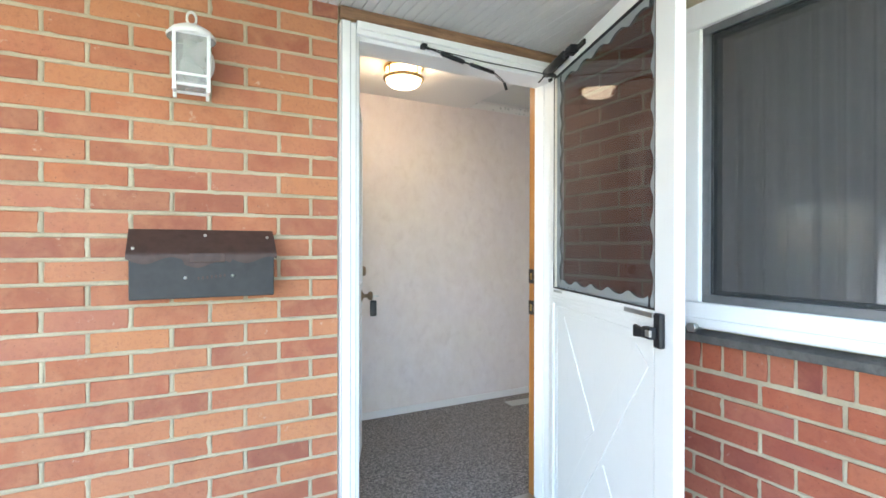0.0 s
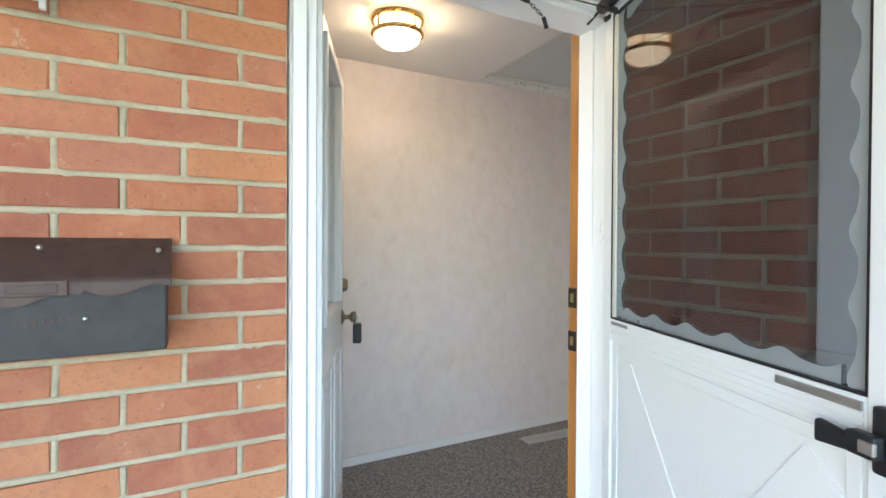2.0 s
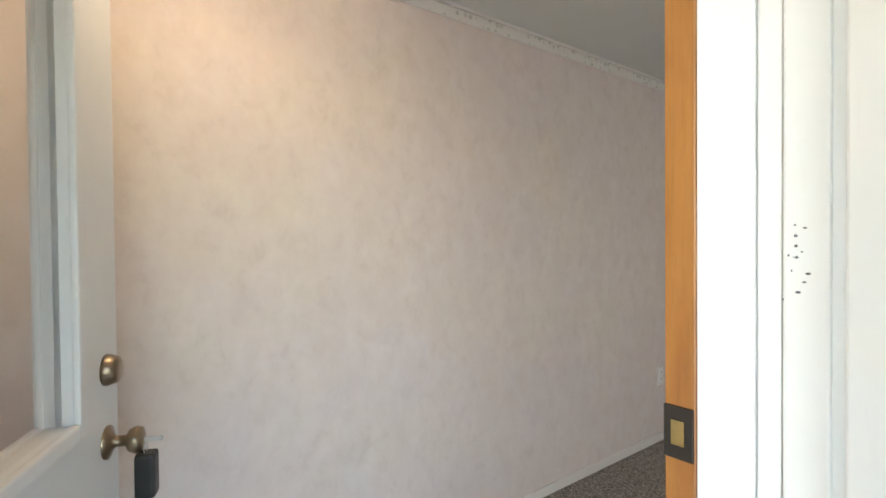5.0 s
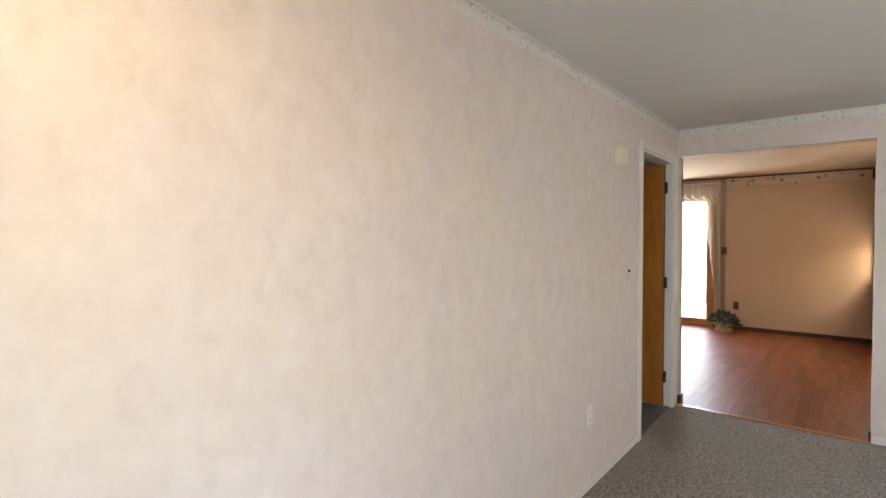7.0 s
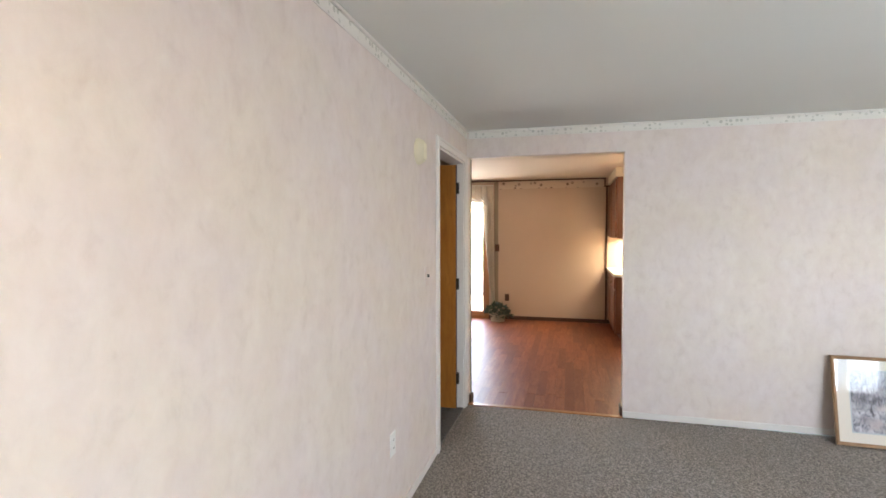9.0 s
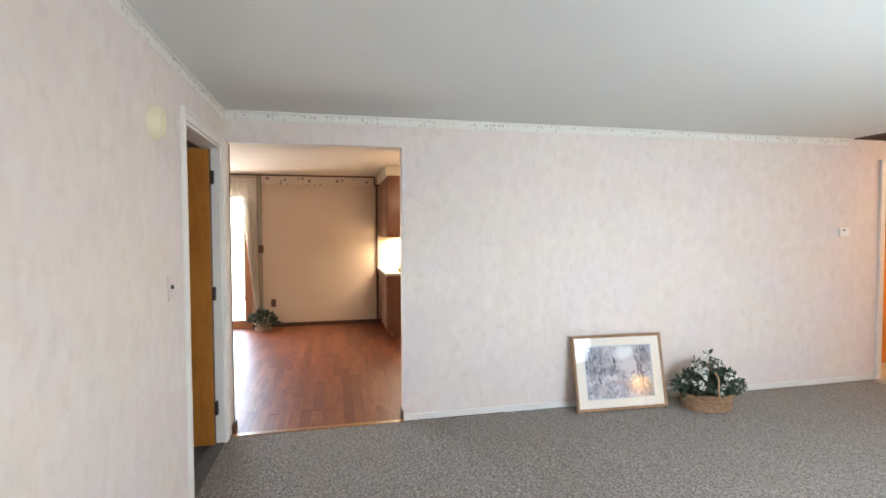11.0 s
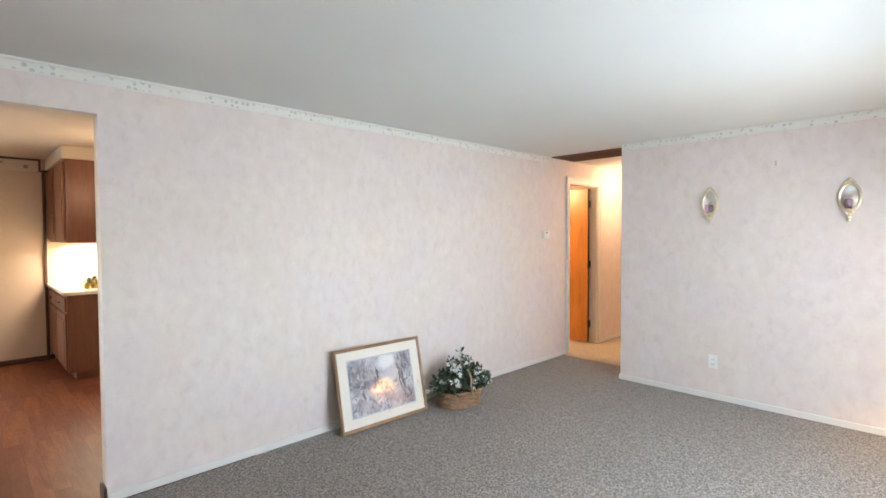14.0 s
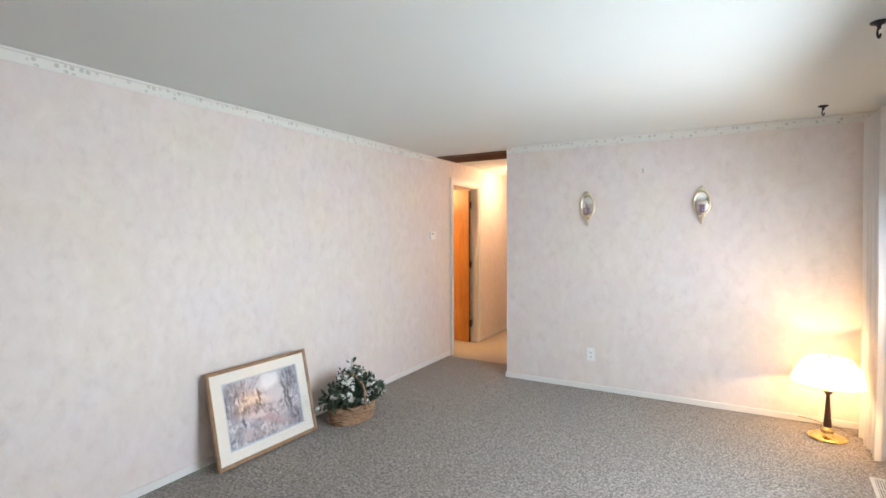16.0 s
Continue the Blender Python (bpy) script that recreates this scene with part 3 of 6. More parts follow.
# back rooms
wall("wall_kitchen_far", "y", -0.6, 4.2, 9.4, 9.52, -0.19, 2.35, [(2.04, 3.6, 0.03, 2.06)], BEIGE, "warm beige kitchen wall with the patio door")
wall("wall_kitchen_side", "x", X1 + 0.12, 9.52, -0.72, -0.6, -0.19, 2.35, (), KWALL, "cream kitchen wall behind the counter")
wall("wall_kitchen_left", "x", X1 + 0.12, 9.52, 4.2, 4.32, -0.19, 2.35, (), KWALL, "cream kitchen wall")
wall("wall_kitchen_back", "y", Y1 + 0.1, 4.32, X1 + 0.004, X1 + 0.12, 0.0, 2.35, (), KWALL, "cream kitchen wall beside the opening")
slab("ceiling_kitchen", X1 + 0.06, 9.52, -0.72, 4.32, 2.35, 2.45, KCEIL, "cream kitchen ceiling", "ceiling")
wall("wall_landing", "x", 3.5, X1, 3.2, 3.3, 0.0, H, (), KWALL, "wall of the landing behind the inner door")
wall("wall_landing_side", "y", Y1 + 0.115, 3.2, 3.5, 3.6, 0.0, H, (), KWALL, "side wall of the landing")
slab("ceiling_landing", 3.5, X1 + 0.004, Y1, 3.3, H + 0.002, H + 0.1, CEILING, "landing ceiling", "ceiling")
wall("wall_bedroom", "y", -7.0, -3.0, 8.0, 8.12, 0.0, H, (), KWALL, "cream wall of the room off the hallway")
wall("wall_bedroom_side", "x", X1 + 0.12, 8.12, -3.0, -2.88, 0.0, H, (), KWALL, "cream side wall of the room off the hallway")
slab("ceiling_bedroom", X1 + 0.06, 8.12, -7.0, -2.88, H, H + 0.1, CEILING, "ceiling of the room off the hallway", "ceiling")


def trim(name, x0, x1, y0, y1, z0, z1, mat, label, bevel=0.004, category="trim"):
    bm = bmesh.new()
    box(bm, x0, x1, y0, y1, z0, z1, bevel)
    return tagged(mesh(name, bm, mat), label, category, kind="structure")


# baseboards: low, rounded, white
BB, BT = 0.05, 0.012
trim("baseboard_entry", -0.6, 4.244, Y1 - BT, Y1 - 0.0005, 0.0, BB, TRIM, "low white painted baseboard", category="baseboard")
trim("baseboard_kitchen_wall", X1 - BT, X1 - 0.0005, -4.405, KITCHEN_GAP[0] - 0.001, 0.0, BB, TRIM, "low white painted baseboard", category="baseboard")
trim("baseboard_sconces", XW + 0.02, 4.274 + BT, YS + 0.0005, YS + BT, 0.0, BB, TRIM, "low white painted baseboard", category="baseboard")
trim("baseboard_corner", 4.2745, 4.274 + BT, YS - 0.12, YS - 0.0005, 0.0, BB, TRIM, "low white painted baseboard", category="baseboard")
trim("baseboard_hall", X1 - BT, X1 - 0.0005, -7.0, -5.262, 0.0, BB, TRIM, "low white painted baseboard in the hallway", category="baseboard")
trim("baseboard_kitchen", 9.385, 9.3995, 0.02, 1.99, 0.0, 0.06, DARKTRIM, "dark brown kitchen baseboard", category="baseboard")

# paper border with a narrow white moulding above it
BZ0, BZ1 = 2.272, 2.316


def border(name, axis, a0, a1, face, out):
    bm = bmesh.new()
    lo, hi = sorted((face + out * 0.0005, face + out * 0.004))
    mo, mh = sorted((face + out * 0.0005, face + out * 0.018))
    if axis == "x":
        box(bm, a0, a1, lo, hi, BZ0, BZ1)
        box(bm, a0, a1, mo, mh, BZ1, H - 0.0005, 0.004, 1)
        box(bm, a0, a1, lo, hi + 0.002, BZ0 - 0.006, BZ0, 0.0, 1)
    else:
        box(bm, lo, hi, a0, a1, BZ0, BZ1)
        box(bm, mo, mh, a0, a1, BZ1, H - 0.0005, 0.004, 1)
        box(bm, lo, hi + 0.002, a0, a1, BZ0 - 0.006, BZ0, 0.0, 1)
    return tagged(mesh(name, bm, [BORDER, TRIM]), "white border strip with small leaf sprigs under the ceiling", "trim", kind="structure")


border("trim_border_entry", "x", XW + 0.006, X1 - 0.001, Y1, -1)
border("trim_border_kitchen", "y", -4.03, Y1 - 0.02, X1, -1)
border("trim_border_sconces", "x", XW + 0.002, 4.274, YS, 1)

# ---- openings: frames, doors, window ----


def frame_front_door():
    """The white storm frame and the varnished jamb of the front door."""
    bm = bmesh.new()
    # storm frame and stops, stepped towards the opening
    # the left pieces have their shade painted in as a darker white
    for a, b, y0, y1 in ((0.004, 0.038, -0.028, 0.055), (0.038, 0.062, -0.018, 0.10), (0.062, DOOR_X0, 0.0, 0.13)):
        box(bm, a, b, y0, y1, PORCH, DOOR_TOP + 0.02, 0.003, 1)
    for a, b, y0, y1 in ((XO - 0.022, XO - 0.004, -0.03, 0.06), (XO - 0.034, XO - 0.022, -0.018, 0.10), (DOOR_X1, XO - 0.034, 0.066, 0.13), (DOOR_X1 + 0.004, XO - 0.034, 0.040, 0.064), (DOOR_X1, XO - 0.034, -0.004, 0.038)):
        box(bm, a, b, y0, y1, PORCH, DOOR_TOP + 0.02, 0.003)
    for z0, z1, y0, y1 in ((DOOR_TOP + 0.002, DOOR_TOP + 0.028, -0.028, 0.055), (DOOR_TOP - 0.018, DOOR_TOP + 0.002, -0.018, 0.09), (DOOR_TOP - 0.035, DOOR_TOP - 0.018, 0.0, 0.13)):
        box(bm, 0.062, XO - 0.034, y0, y1, z0, z1, 0.003)
    ob = tagged(mesh("door_frame", bm, [WHITE, SHADEDWHITE]), "white painted front door frame with storm door stops", "door frame", kind="structure")
    bm = bmesh.new()
    box(bm, 0.03, 0.078, 0.131, 0.199, 0.0, DOOR_TOP, 0.003)
    box(bm, 0.03, 0.107, 0.2, 0.248, 0.0, DOOR_TOP, 0.003)
    box(bm, DOOR_X1 + 0.002, XO - 0.003, 0.131, 0.172, 0.0, DOOR_TOP, 0.003)
    box(bm, 0.03, XO - 0.003, 0.131, 0.172, DOOR_TOP + 0.001, DOOR_TOP + 0.03, 0.003)
    mesh("jamb", bm, ORANGEWOOD, ob, label="honey varnished wooden jamb")
    bm = bmesh.new()
    for z, s in ((1.055, 0.034), (0.905, 0.034)):
        box(bm, DOOR_X1 - 0.001, DOOR_X1 + 0.003, 0.134, 0.172, z - s, z + s, 0.001)
        box(bm, DOOR_X1 - 0.0018, DOOR_X1, 0.145, 0.162, z - 0.016, z + 0.016, 0, 1)
    mesh("strike_plate", bm, [DARKPLATE, BRASS], ob, label="dark strike plates with a brass recess")
    bm = bmesh.new()
    for z in (0.28, 0.93, 1.75):
        box(bm, 0.078, 0.083, 0.15, 0.215, z - 0.05, z + 0.05, 0.001)
        tube(bm, [(0.092, 0.222, z - 0.05), (0.092, 0.222, z + 0.05)], 0.007)
    mesh("hinge", bm, DARKPLATE, ob, label="dark hinges")
    rs = random.Random(3)
    bm = bmesh.new()
    for _ in range(14):
        y, z, s = rs.gauss(0.026, 0.006), rs.gauss(1.29, 0.022), rs.uniform(0.0005, 0.0018)
        lathe(bm, [(0, 0.0004), (s, 0.0002), (s * 0.9, 0)], 7, sy=rs.uniform(0.4, 2.0), m=pose(DOOR_X1 + 0.0001, y, z, 0, -90, 0))
    mesh("scuff_marks", bm, ALU, ob, label="small dark scuff marks", kind="stuff")
    bm = bmesh.new()
    box(bm, 0.01, XO - 0.006, -0.03, 0.17, PORCH + 0.001, 0.004, 0.004)
    mesh("threshold", bm, STEEL, ob, label="dull metal threshold")
    bm = bmesh.new()
    box(bm, 0.002, XO - 0.003, -0.02, 0.004, DOOR_TOP + 0.031, 2.058, 0.003)
    mesh("batten", bm, OLDWOOD, ob, label="weathered brown wooden batten over the door")


frame_front_door()


def front_door():
    """Half-lite white door, swung inwards on its left jamb. Local: x along the slab, y into the house when shut."""
    d = thing("front_door", "grey-white painted front door with a glass upper half, standing open", "door", pose(0.118, 0.252, 0.008, 0, 0, 68.5))
    w, h, th = 0.885, 1.965, 0.042
    gx0, gx1, gz0, gz1 = 0.205, 0.68, 0.985, 1.885
    bm = bmesh.new()
    for x0, x1, z0, z1 in ((0, gx0, 0, h), (gx1, w, 0, h), (gx0, gx1, 0, gz0), (gx0, gx1, gz1, h)):
        box(bm, x0, x1, 0, th, z0, z1)
    mesh("slab", bm, GREYWHITE, d)
    # raised moulding round the glass, on both faces
    bm = bmesh.new()
    for y0, y1 in ((-0.014, 0.0), (th, th + 0.014)):
        for x0, x1, z0, z1 in ((gx0 - 0.022, gx0 + 0.004, gz0 - 0.025, gz1 + 0.025), (gx1 - 0.004, gx1 + 0.022, gz0 - 0.025, gz1 + 0.025),
                               (gx0 + 0.004, gx1 - 0.004, gz0 - 0.025, gz0 + 0.004), (gx0 + 0.004, gx1 - 0.004, gz1 - 0.004, gz1 + 0.025)):
            box(bm, x0, x1, y0, y1, z0, z1, 0.005)
    mesh("glazing_frame", bm, GREYWHITE, d)
    bm = bmesh.new()
    box(bm, gx0, gx1, 0.016, 0.026, gz0, gz1)
    p = mesh("pane", bm, GLASS, d, label="clear glass pane")
    p.visible_shadow = False
    bm = bmesh.new()
    for x0, x1 in ((0.14, 0.40), (0.49, 0.75)):
        for z0, z1 in ((0.18, 0.80),):
            for c0, c1, e0, e1 in ((x0, x0 + 0.02, z0, z1), (x1 - 0.02, x1, z0, z1), (x0 + 0.02, x1 - 0.02, z0, z0 + 0.02), (x0 + 0.02, x1 - 0.02, z1 - 0.02, z1)):
                box(bm, c0, c1, -0.008, 0.0, e0, e1, 0.004)
            box(bm, x0 + 0.05, x1 - 0.05, -0.006, 0.0, z0 + 0.05, z1 - 0.05, 0.004)
    mesh("raised_panel", bm, GREYWHITE, d)
    # knob with a key in it, and a deadbolt above
    bm = bmesh.new()
    turn = pose(0.825, 0, 0.90, 90, 0, 0)
    lathe(bm, [(0, -0.004), (0.033, -0.004), (0.033, 0.004), (0.018, 0.010), (0.011, 0.016), (0.011, 0.034), (0.022, 0.040), (0.027, 0.052), (0.024, 0.062), (0.012, 0.066), (0, 0.066)], 24, m=turn)
    mesh("knob", bm, BRONZE, d, label="antique brass knob")
    bm = bmesh.new()
    lathe(bm, [(0, 0), (0.031, 0), (0.031, 0.006), (0.026, 0.022), (0.018, 0.026), (0, 0.026)], 24, m=pose(0.825, 0, 1.045, 90, 0, 0))
    mesh("deadbolt", bm, BRONZE, d, label="antique brass deadbolt")
    bm = bmesh.new()
    box(bm, 0.824, 0.826, -0.096, -0.066, 0.893, 0.903, 0.0005)
    lathe(bm, [(0, 0), (0.006, 0.0), (0.006, 0.001), (0, 0.001)], 10, m=pose(0.825, -0.095, 0.898, 0, 90, 0))
    tube(bm, [(0.825 + 0.011 * math.cos(i * 0.6), -0.068, 0.880 + 0.012 * math.sin(i * 0.6)) for i in range(11)], 0.0012, 6, closed=True)
    mesh("key", bm, STEEL, d, label="key left in the lock")
    bm = bmesh.new()
    box(bm, 0.806, 0.846, -0.088, -0.050, 0.782, 0.872, 0.008)
    mesh("key_fob", bm, BLACK, d, label="black key fob hanging from the key")
    bm = bmesh.new()
    box(bm, w - 0.0005, w + 0.002, 0.01, 0.032, 0.87, 0.93, 0.0005)
    box(bm, w - 0.0005, w + 0.002, 0.01, 0.032, 1.02, 1.075, 0.0005)
    mesh("latch_plate", bm, BRONZE, d)


front_door()


def storm_door():
    """White storm door swung out. Local: x from the hinge along the door, -y is the face towards the walk."""
    ang = math.degrees(math.atan2(-0.945, -0.328))
    d = thing("storm_door", "white metal storm door with a scalloped etched pane, standing open", "door", pose(0.962, -0.030, PORCH + 0.02, 0, 0, ang))
    z = lambda v: v - PORCH - 0.02
    w, th = 0.906, 0.032
    g0, g1, zb, zt, top = 0.046, 0.815, z(1.018), z(1.93), z(1.985)
    bm = bmesh.new()
    for x0, x1, z0, z1 in ((0, g0, 0, top), (g1, w, 0, top), (g0, g1, zt, top), (g0, g1, zb - 0.065, zb), (g0, g1, 0, 0.10)):
        box(bm, x0, x1, -th / 2, th / 2, z0, z1, 0.004)
    mesh("frame", bm, WHITE, d)
    # lower panel with an embossed crossbuck
    bm = bmesh.new()
    pz0, pz1 = 0.10, zb - 0.065
    box(bm, g0, g1, -th / 2 + 0.008, th / 2 - 0.008, pz0, pz1)
    mesh("lower_panel", bm, WHITE, d)
    bm = bmesh.new()
    ix0, ix1, iz0, iz1 = g0 + 0.055, g1 - 0.055, pz0 + 0.06, pz1 - 0.05
    for y0, y1 in ((-th / 2 + 0.0045, -th / 2 + 0.008), (th / 2 - 0.008, th / 2 - 0.0045)):
        for x0, x1, z0, z1 in ((g0 + 0.01, ix0 - 0.02, pz0, pz1), (ix1 + 0.02, g1 - 0.01, pz0, pz1), (ix0 - 0.02, ix1 + 0.02, iz1 + 0.015, pz1 - 0.008), (ix0 - 0.02, ix1 + 0.02, pz0 + 0.008, iz0 - 0.015)):
            box(bm, x0, x1, y0, y1, z0, z1, 0.0025)
        for s in (1, -1):
            cx, cz = (ix0 + ix1) / 2, (iz0 + iz1) / 2
            an = math.degrees(math.atan2(iz1 - iz0, ix1 - ix0)) * s
            ln = math.hypot(ix1 - ix0, iz1 - iz0) / 2 - 0.03
            for a0, a1 in ((-ln, -0.055), (0.055, ln)) if s < 0 else ((-ln, ln),):
                box(bm, a0, a1, y0, y1, -0.045, 0.045, 0.0025, m=pose(cx, 0, cz, 0, -an, 0))
    mesh("crossbuck", bm, WHITE, d, label="embossed crossed boards")
    # pane and its etched scalloped edge
    bm = bmesh.new()
    box(bm, g0, g1, -0.003, 0.003, zb, zt)
    p = mesh("pane", bm, SMOKED, d, label="dusty smoked glass pane")
    p.visible_shadow = False
    bm = bmesh.new()

    def scallops(n0, n1, fixed, axis, inward, reach, steps=80, count=8):
        rows = []
        for i in range(steps + 1):
            u = i / steps
            wv = reach * (0.80 + 0.20 * math.sin(2 * math.pi * u * count + 0.6) + 0.04 * math.sin(4 * math.pi * u * count))
            s = n0 + (n1 - n0) * u
            a, b = (fixed, s), (fixed + inward * wv, s)
            rows.append([(a[0], a[1]), (b[0], b[1])] if axis == "z" else [(a[1], a[0]), (b[1], b[0])])
        for y in (-0.0045, 0.0045):
            vs = [[bm.verts.new((q[0], y, q[1])) for q in r] for r in rows]
            for a, b in zip(vs, vs[1:]):
                bm.faces.new((a[0], b[0], b[1], a[1]))

    scallops(zb, zt, g0 + 0.012, "z", 1, 0.05, count=8)
    scallops(zb, zt, g1, "z", -1, 0.04, count=8)
    scallops(g0 + 0.06, g1 - 0.05, zb, "x", 1, 0.040, count=5)
    scallops(g0 + 0.06, g1 - 0.05, zt, "x", -1, 0.040, count=5)
    mesh("scalloped_edge", bm, FROST, d, label="etched white scalloped edge on the glass")
    # thin dark gaskets and inner retainers
    bm = bmesh.new()
    for x0, x1, z0, z1 in ((g0, g0 + 0.004, zb, zt), (g1 - 0.004, g1, zb, zt), (g0 + 0.004, g1 - 0.004, zb, zb + 0.004), (g0 + 0.004, g1 - 0.004, zt - 0.004, zt)):
        box(bm, x0, x1, -0.0148, 0.0148, z0, z1)
    mesh("gasket", bm, BLACK, d, label="black rubber gasket")
    bm = bmesh.new()
    box(bm, g0 + 0.0045, g0 + 0.020, -0.013, -0.006, zb + 0.005, zt - 0.005, 0.002)
    mesh("retainer", bm, CREAMSTRIP, d, label="cream plastic strip beside the pane")
    bm = bmesh.new()
    for dz in (0.028, 0.040, 0.054):
        box(bm, g0 + 0.004, g1 - 0.004, -th / 2 - 0.0022, -th / 2 + 0.001, zb - dz - 0.0035, zb - dz + 0.0035, 0.001)
    mesh("rail_ridges", bm, WHITE, d)
    bm = bmesh.new()
    rs = random.Random(17)
    for _ in range(36):
        px, pz, r = g0 + rs.uniform(0.022, 0.05), zb + abs(rs.gauss(0, 0.30)), rs.uniform(0.0008, 0.0022)
        lathe(bm, [(0, 0.0004), (r, 0.0002), (r * 0.9, 0)], 6, sx=rs.uniform(0.6, 1.8), m=pose(px, -0.0046, min(pz, zt - 0.02), 90, 0, 0))
    for _ in range(30):
        px, r = g0 + 0.02 + abs(rs.gauss(0, 0.16)), rs.uniform(0.0008, 0.002)
        lathe(bm, [(0, 0.0004), (r, 0.0002), (r * 0.9, 0)], 6, sx=rs.uniform(1, 3), m=pose(min(px, g1 - 0.03), -0.0046, zb + 0.005 + abs(rs.gauss(0, 0.004)), 90, 0, 0))
    mesh("dirt_specks", bm, DARKPLATE, d, label="dark specks of dirt on the pane", kind="stuff")
    bm = bmesh.new()
    box(bm, g0 + 0.01, g0 + 0.10, -th / 2 - 0.0015, -th / 2 + 0.001, zb - 0.016, zb - 0.007, 0.0005)
    box(bm, g1 - 0.16, g1 - 0.005, -th / 2 - 0.004, -th / 2 + 0.001, zb - 0.022, zb - 0.008, 0.001)
    mesh("retainer", bm, STEEL, d, label="pale metal pane retainer")
    # the handle on the face towards the walk
    bm = bmesh.new()
    hz = z(0.965)
    box(bm, 0.836, 0.868, -th / 2 - 0.018, -th / 2, hz - 0.046, hz + 0.05, 0.006)
    box(bm, 0.815, 0.858, -th / 2 - 0.040, -th / 2 - 0.018, hz - 0.022, hz + 0.012, 0.006)
    vs = box(bm, 0.765, 0.82, -th / 2 - 0.038, -th / 2 - 0.024, hz - 0.022, hz + 0.002, 0.005)
    for v in vs:
        if v.co.x < 0.79:
            v.co.z = hz - 0.012 + (v.co.z - hz + 0.012) * 1.5
    mesh("handle", bm, BLACK, d, label="black push handle")
    bm = bmesh.new()
    box(bm, 0.838, 0.860, -th / 2 - 0.043, -th / 2 - 0.035, hz - 0.014, hz + 0.004, 0.002)
    mesh("handle_button", bm, STEEL, d)
    # closer tube on the top rail
    bm = bmesh.new()
    cz, cy = z(1.958), -th / 2 - 0.024
    tube(bm, [(0.02, cy, cz), (0.025, cy, cz), (0.23, cy, cz), (0.235, cy, cz)], [0.012, 0.019, 0.019, 0.013], 14)
    tube(bm, [(0.235, cy, cz), (0.27, cy, cz)], 0.009, 10)
    box(bm, 0.255, 0.31, cy - 0.010, -th / 2, cz - 0.013, cz + 0.013, 0.003)
    lathe(bm, [(0, -0.02), (0.016, -0.02), (0.016, 0.0), (0, 0.0)], 12, m=pose(0.285, cy - 0.004, cz, 90, 0, 0))
    vs = box(bm, 0.31, 0.37, -th / 2 - 0.010, -th / 2, cz - 0.010, cz + 0.010, 0.003)
    tube(bm, [(0.02, cy, cz), (-0.06, cy - 0.006, cz - 0.012)], 0.004, 8)
    mesh("closer", bm, BLACK, d, label="black pneumatic door closer")
    bm = bmesh.new()
    for zz in (0.25, 1.0, 1.8):
        tube(bm, [(-0.004, 0.0, zz - 0.045), (-0.004, 0.0, zz + 0.045)], 0.008, 8)
    mesh("hinge", bm, WHITE, d)


SMOKED = make_glass("dusty_smoked_pane", (0.57, 0.57, 0.58), dust=0.022)
storm_door()


def door_chain():
    """Spring-loaded check chain slung from the head of the door frame."""
    d = thing("door_check_chain", "black spring and chain hanging under the door head", "door chain")
    y = -0.035
    bm = bmesh.new()
    a, b, c, e = Vector((0.325, y, 1.963)), Vector((0.40, y, 1.952)), Vector((0.50, y, 1.936)), Vector((0.53, y, 1.932))
    tube(bm, [a, a + (b - a) * 0.3], 0.006, 8)
    tube(bm, [a + (b - a) * 0.3, b], 0.003, 8)
    tube(bm, [b, c], 0.009, 10)
    n = 60
    tube(bm, [b + (c - b) * (i / n) + 0.009 * Vector((0, math.cos(i * 1.3), math.sin(i * 1.3))) for i in range(n)], 0.0022, 5)
    tube(bm, [c, e], 0.0035, 8)
    tube(bm, [e, (0.64, y, 1.918)], 0.0075, 10)
    mesh("spring", bm, BLACK, d, label="black spring in a sleeve")
    bm = bmesh.new()
    p0, p1 = Vector((0.64, y, 1.918)), Vector((0.695, y, 1.885))
    for i in range(6):
        q = p0 + (p1 - p0) * (i / 6)
        tube(bm, [q + Vector((0.006 * math.cos(k * 1.05), 0.004 * (i % 2) * math.sin(k * 1.05), 0.006 * math.sin(k * 1.05))) for k in range(6)], 0.0014, 5, closed=True)
    tube(bm, [p1, p1 + Vector((0.012, 0, -0.03))], 0.006, 8)
    mesh("chain", bm, BLACK, d)
    bm = bmesh.new()
    box(bm, 0.315, 0.335, y - 0.008, -0.017, 1.958, 1.975, 0.002)
    mesh("bracket", bm, BLACK, d)
    bm = bmesh.new()
    box(bm, 0.935, 0.965, -0.085, -0.028, 1.925, 1.94, 0.003)
    box(bm, 0.885, 0.945, -0.098, -0.082, 1.925, 1.938, 0.003)
    mesh("bracket", bm, BLACK, d)
    bm = bmesh.new()
    tube(bm, [(0.885, -0.09, 1.932), (0.953, -0.062, 1.958)], 0.004, 8)
    tube(bm, [(0.325, y + 0.006, 1.966), (0.60, y + 0.01, 1.958), (0.90, -0.086, 1.934)], 0.002, 6)
    mesh("rod", bm, BLACK, d)


door_chain()


